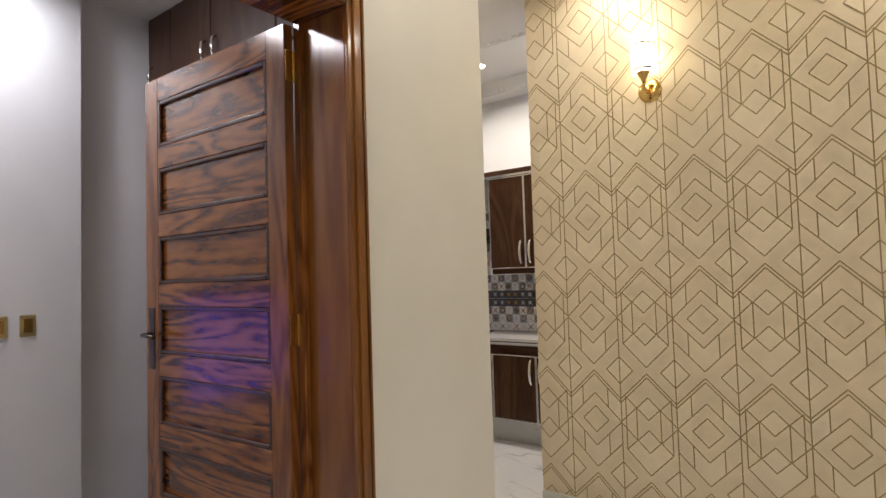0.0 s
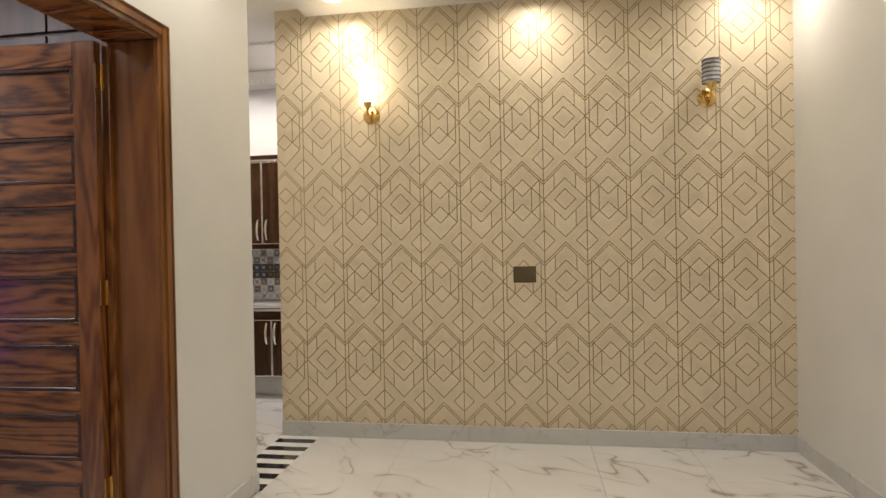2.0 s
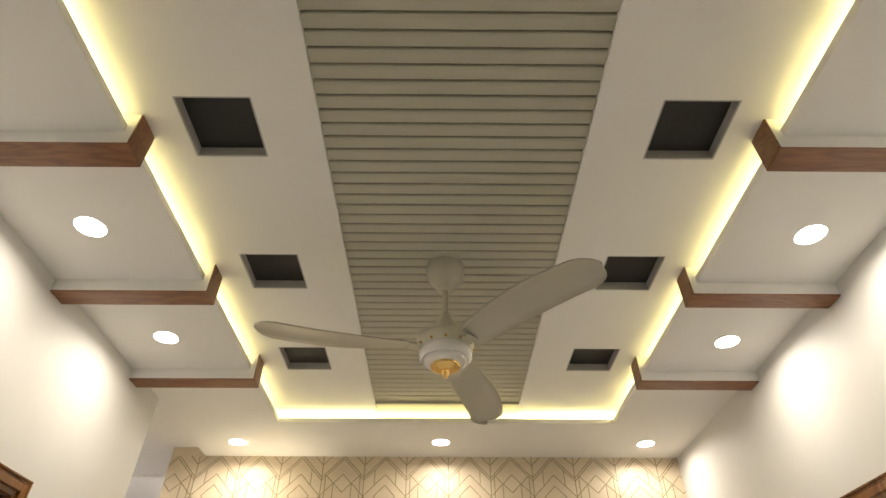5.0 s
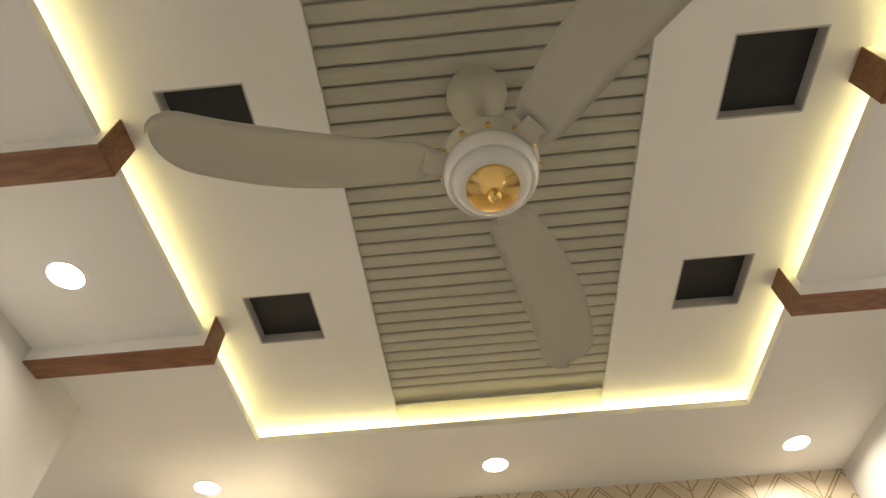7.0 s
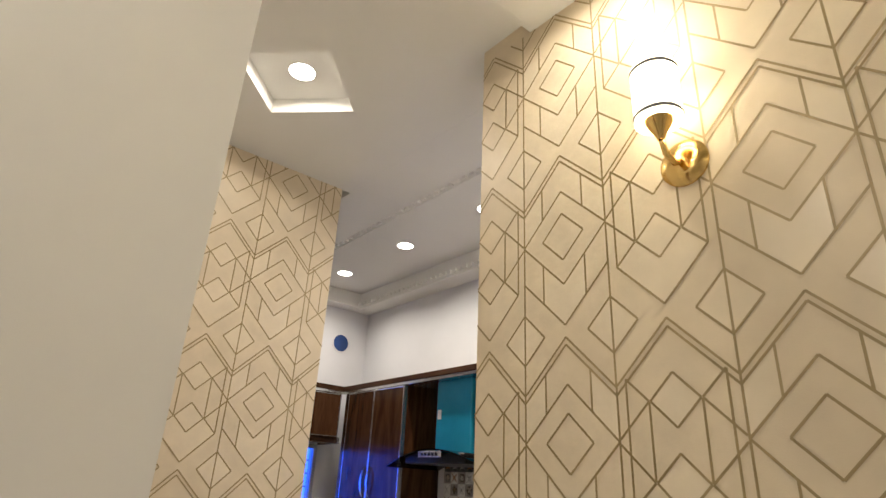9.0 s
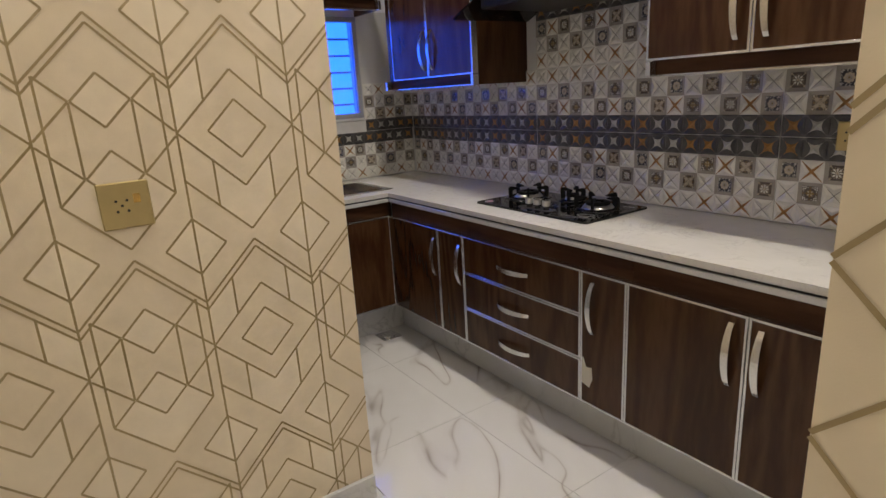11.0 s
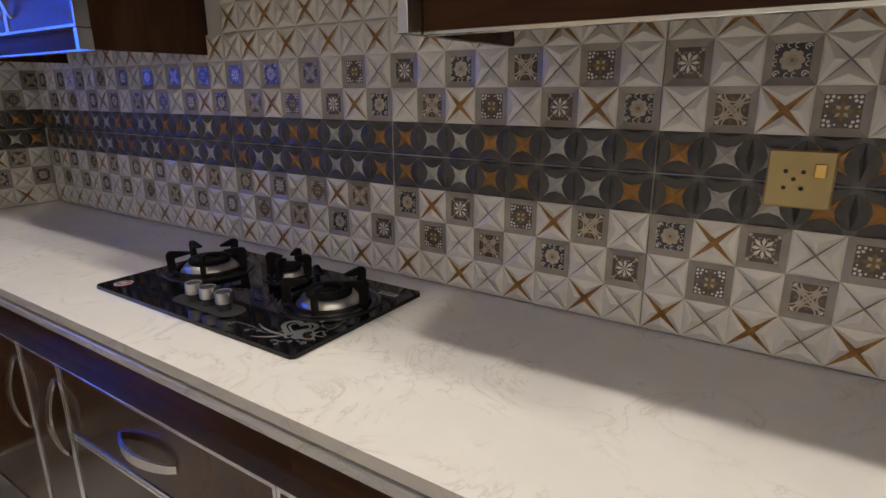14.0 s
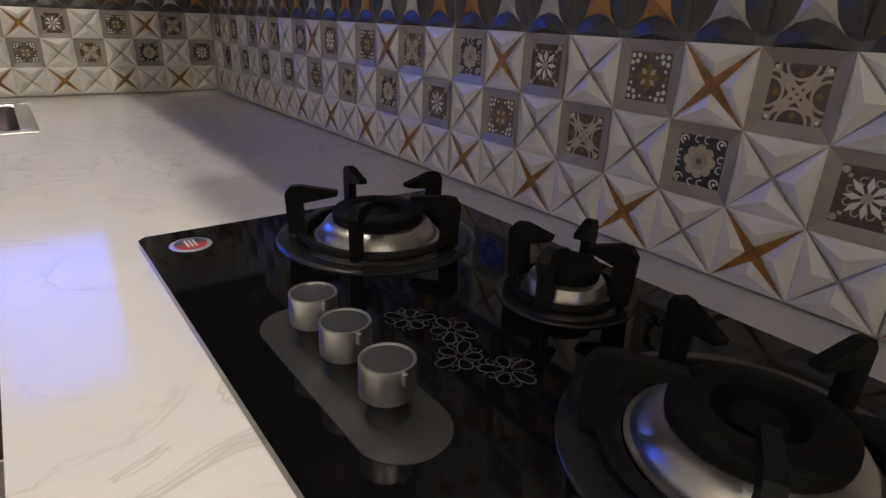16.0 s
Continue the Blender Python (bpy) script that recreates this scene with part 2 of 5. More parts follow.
def part(name, bm, material, parent=None, label="", smooth=False):
    me = bpy.data.meshes.new(name)
    bm.to_mesh(me)
    bm.free()
    for m in (material if isinstance(material, (list, tuple)) else [material]):
        me.materials.append(m)
    if smooth:
        for p in me.polygons:
            p.use_smooth = True
    ob = new(name, me)
    if parent:
        ob.parent = parent
    if label:
        ob["label"] = label
    return ob


def thing(name, m, label, category, group="", kind=""):
    ob = new(name)
    ob.matrix_world = m
    return tagged(ob, label, category, group, kind)


def box(bm, a, b, bevel=0.0, mi=0, seg=1):
    """Adds a box between two corners, with bevelled edges if wanted."""
    t = bmesh.new()
    bmesh.ops.create_cube(t, size=1)
    lo = [min(p, q) for p, q in zip(a, b)]
    hi = [max(p, q) for p, q in zip(a, b)]
    for v in t.verts:
        v.co = Vector([lo[i] + (v.co[i] + 0.5) * (hi[i] - lo[i]) for i in range(3)])
    if bevel:
        bmesh.ops.bevel(t, geom=list(t.edges), offset=bevel, segments=seg, affect="EDGES", profile=0.5)
    merge(bm, t, mi)
    return bm


def merge(bm, t, mi=0, m=None):
    if m is not None:
        bmesh.ops.transform(t, matrix=m, verts=t.verts)
    vs = {v: bm.verts.new(v.co) for v in t.verts}
    for f in t.faces:
        try:
            nf = bm.faces.new([vs[v] for v in f.verts])
            nf.material_index = mi
            nf.smooth = f.smooth
        except ValueError:
            pass
    t.free()


def boxm(*args, **kw):
    return box(bmesh.new(), *args, **kw)


def lathe(profile, seg=32, bm=None, mi=0, m=None, smooth=True):
    """A body turned about z from (radius, height) pairs; sharp bends of the outline stay crisp."""
    t = bmesh.new()

    def ring(r, z):
        if r < 1e-5:
            return [t.verts.new((0, 0, z))]
        return [t.verts.new((r * math.cos(2 * math.pi * i / seg), r * math.sin(2 * math.pi * i / seg), z)) for i in range(seg)]

    last = None
    for k in range(len(profile) - 1):
        p, q = Vector(profile[k]), Vector(profile[k + 1])
        bend = 0.0
        if k and (p - Vector(profile[k - 1])).length > 1e-7 and (q - p).length > 1e-7:
            bend = (p - Vector(profile[k - 1])).angle(q - p)
        lo = last if last is not None and bend < 0.8 else ring(*p)
        hi = ring(*q)
        last = hi
        for i in range(seg):
            j = (i + 1) % seg
            if len(lo) == 1 and len(hi) == 1:
                continue
            if len(lo) == 1:
                f = t.faces.new((lo[0], hi[j], hi[i]))
            elif len(hi) == 1:
                f = t.faces.new((lo[i], lo[j], hi[0]))
            else:
                f = t.faces.new((lo[i], lo[j], hi[j], hi[i]))
            f.smooth = smooth
    if bm is None:
        bm = bmesh.new()
    merge(bm, t, mi, m)
    return bm


def prism(pts, z0, z1, bm=None, mi=0, m=None):
    """A flat outline in x, y drawn up from z0 to z1."""
    t = bmesh.new()
    lo = [t.verts.new((x, y, z0)) for x, y in pts]
    hi = [t.verts.new((x, y, z1)) for x, y in pts]
    t.faces.new(lo[::-1])
    t.faces.new(hi)
    n = len(pts)
    for i in range(n):
        t.faces.new((lo[i], lo[(i + 1) % n], hi[(i + 1) % n], hi[i]))
    bmesh.ops.recalc_face_normals(t, faces=t.faces)
    if bm is None:
        bm = bmesh.new()
    merge(bm, t, mi, m)
    return bm


def tube(pts, radius, bm=None, mi=0, seg=8, flat=1.0):
    """A round bar along a run of points."""
    t = bmesh.new()
    rings = []
    for i, p in enumerate(pts):
        p = Vector(p)
        d = (Vector(pts[min(i + 1, len(pts) - 1)]) - Vector(pts[max(i - 1, 0)])).normalized()
        side = d.cross(Vector((0, 0, 1)))
        if side.length < 1e-3:
            side = Vector((1, 0, 0))
        side.normalize()
        up = side.cross(d)
        r = radius[i] if isinstance(radius, (list, tuple)) else radius
        rings.append([t.verts.new(p + r * (math.cos(2 * math.pi * k / seg) * side + flat * math.sin(2 * math.pi * k / seg) * up)) for k in range(seg)])
    for a, b in zip(rings, rings[1:]):
        for k in range(seg):
            f = t.faces.new((a[k], a[(k + 1) % seg], b[(k + 1) % seg], b[k]))
            f.smooth = True
    t.faces.new(rings[0][::-1])
    t.faces.new(rings[-1])
    bmesh.ops.recalc_face_normals(t, faces=t.faces)
    if bm is None:
        bm = bmesh.new()
    merge(bm, t, mi)
    return bm


def structure(name, bm, material, label, category):
    return tagged(part(name, bm, material), label, category, kind="structure")


# ---- setting: walls ----
# lounge: x -1.23..2.10, y -3.0..3.2; passage: x -3.01..-1.23; kitchen: x -4.71..-1.49, y ..4.745
TOP = 3.55
LDY0, LDY1, LDZ = 0.40, 1.408, 2.33       # door to the bedroom
RDY0, RDY1, RDZ = 1.13, 1.99, 2.32       # door to the side room

bm = bmesh.new()
box(bm, (-1.47, -3.1, 0), (-1.23, LDY0 - 0.07, TOP))
box(bm, (-1.47, LDY1 + 0.07, 0), (-1.23, 2.25, TOP))
box(bm, (-1.47, LDY0 - 0.07, LDZ + 0.07), (-1.23, LDY1 + 0.07, TOP))
wall_west = structure("wall_west", bm, PAINT, "cream painted lounge wall with a bedroom doorway", "wall")
bm = bmesh.new()
box(bm, (2.10, -3.1, 0), (2.33, RDY0 - 0.07, TOP))
box(bm, (2.10, RDY1 + 0.07, 0), (2.33, 3.40, TOP))
box(bm, (2.10, RDY0 - 0.07, RDZ + 0.07), (2.33, RDY1 + 0.07, TOP))
structure("wall_east", bm, PAINT, "cream painted lounge wall with a wooden door frame", "wall")
structure("wall_south", boxm((-1.23, -3.1, 0), (2.10, -2.95, TOP)), PAINT, "plain cream painted wall", "wall")
wall_north = structure("wall_north", boxm((-1.49, 3.185, 0), (2.10, 3.40, TOP)), PAPER, "beige wallpapered feature wall of the lounge", "wall")
wall_passage = structure("wall_passage", boxm((-3.0, 2.15, 0), (-2.885, 3.365, TOP)), PAPER, "beige wallpapered passage wall beside the kitchen", "wall")
structure("wall_bedroom", boxm((-4.9, 2.15, 0), (-1.47, 2.25, TOP)), PAINT, "cream painted passage wall", "wall")
structure("wall_kitchen_north", boxm((-4.84, 4.757, 0), (-1.37, 4.90, TOP)), GREYW, "white kitchen wall behind the cabinets", "wall")
structure("wall_kitchen_east", boxm((-1.51, 3.40, 0), (-1.37, 4.757, TOP)), GREYW, "white end wall of the kitchen", "wall")
structure("wall_kitchen_south", boxm((-4.84, 2.25, 0), (-3.0, 2.36, TOP)), GREYW, "white kitchen wall", "wall")
WY0, WY1, WZ0, WZ1 = 3.25, 4.39, 1.26, 1.87   # kitchen window
bm = bmesh.new()
box(bm, (-4.84, 2.36, 0), (-4.71, WY0, TOP))
box(bm, (-4.84, WY1, 0), (-4.71, 4.757, TOP))
box(bm, (-4.84, WY0, 0), (-4.71, WY1, WZ0))
box(bm, (-4.84, WY0, WZ1), (-4.71, WY1, TOP))
structure("wall_kitchen_west", bm, GREYW, "white kitchen wall with a window over the sink", "wall")
structure("roof_slab", boxm((-5.3, -3.2, TOP), (5.3, 5.0, TOP + 0.12)), CEILP, "plain concrete slab above the false ceiling", "ceiling")

# floor slab, its tiles come last
floor = structure("floor", boxm((-5.2, -3.2, -0.15), (5.2, 4.9, -0.008)), FGROUT, "white marble-look tiled floor with grey veins", "floor")

# lounge ceiling: side panels, end soffit, raised middle
bm = bmesh.new()
box(bm, (-1.23, -2.95, CEIL), (-0.606, 3.185, CEIL + 0.03))
box(bm, (1.509, -2.95, CEIL), (2.10, 3.185, CEIL + 0.03))
box(bm, (-0.606, 2.588, CEIL), (1.509, 3.185, CEIL + 0.03))
box(bm, (-0.606, -2.95, CEIL), (1.509, -2.3, CEIL + 0.03))
box(bm, (-1.25, 2.252, CEIL + 0.001), (-1.231, 3.184, 3.20))
structure("ceiling_panels", bm, CEILP, "white false ceiling panels around a lit cove", "ceiling")
SQX, SQY = (-0.330, 1.250), (1.934, 1.148, 0.352, -0.44)
RX0, RX1 = 0.002, 0.910
bm = bmesh.new()
for x0, x1, cx in ((-1.0, RX0, SQX[0]), (RX1, 1.9, SQX[1])):
    box(bm, (x0, -2.9, MID), (cx - 0.126, 2.84, MID + 0.03))
    box(bm, (cx + 0.126, -2.9, MID), (x1, 2.84, MID + 0.03))
    ys = sorted(SQY)
    edges = [-2.9] + [e for y in ys for e in (y - 0.126, y + 0.126)] + [2.84]
    for y0, y1 in zip(edges[::2], edges[1::2]):
        box(bm, (cx - 0.126, y0, MID), (cx + 0.126, y1, MID + 0.03))
box(bm, (-1.0, 2.84, CEIL + 0.03), (1.9, 2.89, MID + 0.03))
box(bm, (-1.05, -2.9, CEIL + 0.03), (-1.0, 2.89, MID + 0.03))
box(bm, (1.9, -2.9, CEIL + 0.03), (1.95, 2.89, MID + 0.03))
structure("ceiling_middle", bm, CEILP, "raised white middle of the false ceiling", "ceiling")
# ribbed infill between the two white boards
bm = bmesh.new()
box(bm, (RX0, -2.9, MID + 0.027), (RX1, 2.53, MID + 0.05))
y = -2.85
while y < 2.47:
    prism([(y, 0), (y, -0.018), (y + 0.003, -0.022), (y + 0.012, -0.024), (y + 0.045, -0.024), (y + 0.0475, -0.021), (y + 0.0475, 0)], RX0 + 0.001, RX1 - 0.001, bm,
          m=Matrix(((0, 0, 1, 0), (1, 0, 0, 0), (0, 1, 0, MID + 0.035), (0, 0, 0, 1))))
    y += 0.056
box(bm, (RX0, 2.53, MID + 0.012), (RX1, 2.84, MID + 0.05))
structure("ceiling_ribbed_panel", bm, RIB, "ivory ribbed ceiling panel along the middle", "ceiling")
# passage and kitchen ceilings
bm = bmesh.new()
PC = 3.185
c = Vector((-2.182, 2.727))
h = 0.28
outer = [(-2.89, 2.2), (-1.24, 2.2), (-1.24, 3.42), (-2.89, 3.42)]
inner = [(c.x - h, c.y), (c.x, c.y - h), (c.x + h, c.y), (c.x, c.y + h)]
ov = [bm.verts.new((x, y, PC)) for x, y in outer]
iv = [bm.verts.new((x, y, PC)) for x, y in inner]
tv = [bm.verts.new((x, y, PC + 0.075)) for x, y in inner]
# outer corner k lies between inner points k and k + 1
for k in range(4):
    bm.faces.new((ov[k], iv[(k + 1) % 4], iv[k]))
    bm.faces.new((ov[k], ov[(k + 1) % 4], iv[(k + 1) % 4]))
    bm.faces.new((iv[k], iv[(k + 1) % 4], tv[(k + 1) % 4], tv[k]))
bm.faces.new(tv)
bmesh.ops.recalc_face_normals(bm, faces=bm.faces)
structure("ceiling_passage", bm, CEILP, "white passage ceiling with a square recess", "ceiling")
bm = bmesh.new()
KX0, KX1, KY0, KY1, KC, KT = -4.71, -1.51, 2.36, 4.757, 3.07, 3.20
TX0, TX1, TY0, TY1 = -4.56, -1.58, 3.82, 4.56
box(bm, (KX0, TY1, KC), (KX1, KY1, KT))
box(bm, (KX0, 3.421, PC), (KX1, TY0, KT))
box(bm, (KX0, TY0, KC), (TX0, TY1, KT))
box(bm, (TX1, TY0, KC), (KX1, TY1, KT))
box(bm, (KX0, KY0, KT), (-3.0, KY1, KT + 0.03))
box(bm, (-3.0, 3.421, KT), (KX1, KY1, KT + 0.03))
structure("ceiling_kitchen", bm, CEILP, "white kitchen ceiling with a long tray", "ceiling")
bm = bmesh.new()
x = TX0
while x < TX1 - 0.02:
    box(bm, (x, TY1 - 0.018, KC + 0.01), (x + 0.03, TY1, KC + 0.035))
    box(bm, (x, TY0 - 0.05, PC - 0.012), (x + 0.03, TY0 - 0.03, PC))
    x += 0.06
for yy, zz in ((TY0 - 0.02, PC), (TY1, KC)):
    box(bm, (TX0 - 0.02, yy, zz - 0.012), (TX1 + 0.02, yy + 0.02, zz), 0.004)
structure("trim_kitchen_ceiling", bm, CEILP, "white dentil moulding round the kitchen ceiling tray", "trim")

# white beams across the side panels, faced in brown veneer below and at the inner end
for by in (1.934, 1.140, 0.345, -0.45):
    for wall_x, end_x in ((-1.23, -0.572), (2.10, 1.474)):
        e = 1 if end_x > wall_x else -1
        beam = part("ceiling_beam", boxm((wall_x, by - 0.0475, CEIL - 0.056), (end_x - e * 0.006, by + 0.0475, MID - 0.002)), CEILP)
        tagged(beam, "white ceiling beam faced with brown wood veneer", "ceiling beam", "ceiling beams", "structure")
        part("bottom_veneer", boxm((wall_x, by - 0.049, CEIL - 0.064), (end_x, by + 0.049, CEIL - 0.0562), 0.001), BEAM, beam, "brown wood veneer strip")
        part("end_veneer", boxm((end_x - e * 0.0058, by - 0.049, CEIL - 0.0560), (end_x, by + 0.049, MID - 0.003), 0.001), BEAM, beam, "brown wood veneer end")

# skirtings
SK = 0.11
for i, (a, b) in enumerate((((-1.49, 3.17, 0), (2.10, 3.185, SK)), ((2.085, RDY1 + 0.09, 0), (2.10, 3.17, SK)), ((2.085, -2.95, 0), (2.10, RDY0 - 0.09, SK)),
                            ((-1.23, LDY1 + 0.09, 0), (-1.215, 2.25, SK)), ((-1.23, -2.95, 0), (-1.215, LDY0 - 0.09, SK)), ((-2.885, 2.27, 0), (-2.87, 3.365, SK)))):
    structure("baseboard", boxm(a, b, 0.002), SKIRT, "grey marble skirting along the wall", "skirting")

# ---- wallpaper print: thin raised lines and satin shapes ----
PP, PV = 0.293, 0.57      # column width and height of the repeat


def print_lines(bm, width, height, first, zmid, PP, PV):
    """Lines of the print on a sheet in x (across) and y (up), raised along z. first: middle of a nested-diamond column."""
    h, w = PP / 2, 0.0056

    def seg(x0, y0, x1, y1, lift):
        dx, dy = x1 - x0, y1 - y0
        if abs(dx) < 1e-6:
            if not 0.003 < x0 < width - 0.003:
                return
            y0, y1 = max(0, min(height, min(y0, y1))), max(0, min(height, max(y0, y1)))
            if y1 - y0 < 0.002:
                return
        else:
            lo, hi = 0.0, 1.0
            for p, q, top in ((x0, dx, width), (y0, dy, height)):
                if abs(q) < 1e-9:
                    continue
                a, b = sorted(((0 - p) / q, (top - p) / q))
                lo, hi = max(lo, a), min(hi, b)
            if hi - lo < 0.01:
                return
            x0, y0, x1, y1 = x0 + lo * dx, y0 + lo * dy, x0 + hi * dx, y0 + hi * dy
        d = Vector((x1 - x0, y1 - y0)).normalized() * w / 2
        n = Vector((-d.y, d.x))
        bm.faces.new([bm.verts.new((x, y, lift)) for x, y in ((x0 - n.x, y0 - n.y), (x1 - n.x, y1 - n.y), (x1 + n.x, y1 + n.y), (x0 + n.x, y0 + n.y))])

    def poly(cx, cy, pts, closed=False):
        run = pts + pts[:1] if closed else pts
        for (a, b), (c, d) in zip(run, run[1:]):
            lift = 0.0012 if a == c else (0.0016 if (c - a) * (d - b) > 0 else 0.0020)
            seg(cx + a * h, cy + b * h, cx + c * h, cy + d * h, lift)

    def dia(cx, cy, r, oy=0.0, ox=0.0):
        poly(cx, cy, [(ox - r, oy), (ox, oy + r), (ox + r, oy), (ox, oy - r)], True)

    k = -int(first / PP) - 2
    cols = []
    while first + k * PP < width + PP:
        cols.append((first + k * PP, k % 2 == 0))
        k += 1
    rows = [zmid + j * PV for j in range(-int(zmid / PV) - 2, int((height - zmid) / PV) + 3)]
    for cx, nested in cols:
        poly(cx - h, 0, [(0, 0), (0, height / h)])
        for cy in rows:
            dia(cx - h, cy, 0.5, -1.96)
            poly(cx, cy, [(-1, 0.86), (0, 1.86), (1, 0.86)])
            poly(cx, cy, [(-1, 0.72), (0, 1.72), (1, 0.72)])
            if nested:
                dia(cx, cy, 0.5)
                dia(cx, cy, 1.0)
                poly(cx, cy, [(-1, -0.8), (0, -1.8), (1, -0.8)])
                for s in (-0.5, 0.5):
                    poly(cx, cy, [(s, 0.5), (s, 1.22)])
                    poly(cx, cy, [(s, -0.5), (s, -1.3)])
            else:
                dia(cx, cy, 0.41, 0.59)
                dia(cx, cy, 0.41, -0.59)
                poly(cx, cy, [(-0.82, -0.97), (0, -1.8), (0.82, -0.97)])
                for s in (-1, 1):
                    poly(cx, cy, [(s * 0.43, 0.58), (s * 0.43, -0.58)])
                    poly(cx, cy, [(s * 0.82, 0.97), (s * 0.82, -0.97)])
                    poly(cx, cy, [(s * 0.82, 0.97), (s * 0.43, 0.59), (s * 0.98, 0.04)])
                    poly(cx, cy, [(s * 0.82, -0.97), (s * 0.43, -0.59), (s * 0.98, -0.04)])
    return cols, rows


def satin(bm, width, height, cols, rows, PP):
    """Shapes of the print with a satin face, its sheen partly painted as lighter colour."""
    h = PP / 2
    for cx, nested in cols:
        for cy in rows:
            if nested:
                shapes = [[(-0.5, -0.5), (0, -1), (0, -1.8), (-0.5, -1.3)], [(0, -1), (0.5, -0.5), (0.5, -1.3), (0, -1.8)],
                          [(-1, 0), (-0.5, 0.5), (-0.5, 1.22), (-1, 0.72)], [(0.5, 0.5), (1, 0), (1, 0.72), (0.5, 1.22)]]
            else:
                shapes = [[(-0.41, 0.59), (0, 0.18), (0.41, 0.59), (0, 1.0)], [(-0.41, -0.59), (0, -1.0), (0.41, -0.59), (0, -0.18)],
                          [(-0.82, -0.97), (0, -1.8), (0, -1.0), (-0.41, -0.59)], [(0, -1.8), (0.82, -0.97), (0.41, -0.59), (0, -1.0)]]
            shapes.append([(-1.5, -1.96), (-1, -2.46), (-0.5, -1.96), (-1, -1.46)])
            for s in shapes:
                pts = [(cx + a * h, cy + b * h) for a, b in s]
                if all(0 < x < width and 0 < y < height for x, y in pts):
                    bm.faces.new([bm.verts.new((x, y, 0.0006)) for x, y in pts])


def paper(wall, m, width, height, first, zmid, PP=PP, PV=PV):
    bm = bmesh.new()
    cols, rows = print_lines(bm, width, height, first, zmid, PP, PV)
    for material, b, n in ((PLINE, bm, "wallpaper_lines"), (PAPER_SHEEN, bmesh.new(), "wallpaper_satin")):
        if n == "wallpaper_satin":
            satin(b, width, height, cols, rows, PP)
        bmesh.ops.transform(b, matrix=m, verts=b.verts)
        bmesh.ops.recalc_face_normals(b, faces=b.faces)
        ob = part(n, b, material, wall)
        ob["kind"] = "stuff"


# sheet x, y, z -> wall; the north wall faces -y, the passage wall faces +x
paper(wall_north, Matrix(((1, 0, 0, -1.49), (0, 0, -1, 3.185), (0, 1, 0, SK), (0, 0, 0, 1))), 3.59, CEIL - SK, 0.033 + 1.49, 1.712 - SK)
paper(wall_passage, Matrix(((0, 0, 1, -2.885), (1, 0, 0, 2.25), (0, 1, 0, SK), (0, 0, 0, 1))), 1.115, PC - SK, 3.078 - 2.25, 1.914 - SK, 0.305, 0.588)

# ---- doors ----


def architrave(bm, y0, y1, top, x, side):
    """Moulded surround of an opening in a wall whose face lies at x; side is the way it faces."""
    w = 0.075
    for a, b, d in ((0, w, 0.016), (w * 0.28, w * 0.72, 0.026), (w * 0.86, w, 0.024)):
        box(bm, (x, y0 - b, 0), (x + side * d, y0 - a, top + b), 0.003)
        box(bm, (x, y1 + a, 0), (x + side * d, y1 + b, top + b), 0.003)
        box(bm, (x, y0 - a, top + a), (x + side * d, y1 + a, top + b), 0.003)


def door_frame(name, y0, y1, top, xa, xb, face, side, label):
    root = thing(name, pose(0, 0, 0), label, "door frame", kind="structure")
    bm = bmesh.new()
    box(bm, (xa, y0 - 0.07, 0), (xb, y0, top), 0.003)
    box(bm, (xa, y1, 0), (xb, y1 + 0.07, top), 0.003)
    part("jamb", bm, DOORV, root)
    part("head", boxm((xa, y0 - 0.07, top), (xb, y1 + 0.07, top + 0.07), 0.003), DOORW, root)
    bm = bmesh.new()
    architrave(bm, y0, y1, top, face, side)
    part("architrave", bm, DOORV, root)
    return root


door_1_frame = door_frame("door_frame_1", LDY0, LDY1, LDZ, -1.47, -1.2302, -1.23, 1, "varnished brown wooden door frame of the bedroom")
door_frame("door_frame_2", RDY0, RDY1, RDZ, 2.1002, 2.33, 2.10, -1, "varnished brown wooden door frame of the side room")

# added strip that blocks the bright view through the dark hinge gap
part("door_stop", boxm((-1.4685, LDY1 - 0.024, 0), (-1.435, LDY1 - 0.0005, LDZ), 0.002), DOORS, door_1_frame)

# open panelled leaf, hinged on the far jamb
LW, LH, LT = 0.975, 2.305, 0.04
leaf = thing("door_1", pose(-1.4715, 1.384, 0.015, 0, 0, 181.5), "open varnished brown wooden door with seven flat panels", "door", kind="structure")
bm = bmesh.new()
SW = 0.105
zt = [2.20 - 0.302 * k for k in range(7)]
prev = LH
for z in zt + [None]:
    lo = z if z is not None else 0.0
    box(bm, (SW, 0.001, lo), (LW - SW, LT - 0.001, prev), 0.002)
    prev = lo - 0.205 if z is not None else 0
part("leaf_frame", bm, DOORW, leaf)
for x in (0, LW - SW):
    part("stile", boxm((x, 0, 0), (x + SW, LT, LH), 0.003), DOORS, leaf)
for z in zt:
    panel_bm = boxm((SW, 0.017, z - 0.205), (LW - SW, 0.023, z))
    t = bmesh.new()
    for s in (0, 1):
        y0, y1 = (0.001, 0.017) if s == 0 else (0.023, LT - 0.001)
        box(t, (SW, y0, z - 0.205), (SW + 0.018, y1, z), 0.004)
        box(t, (LW - SW - 0.018, y0, z - 0.205), (LW - SW, y1, z), 0.003)
        box(t, (SW + 0.018, y0, z - 0.018), (LW - SW - 0.018, y1, z), 0.004)
        box(t, (SW + 0.018, y0, z - 0.205), (LW - SW - 0.018, y1, z - 0.187), 0.004)
    pan = part("panel", panel_bm, DOORW, leaf)
    part("moulding", t, DOORM, pan, "dark brown panel moulding")
bm = bmesh.new()
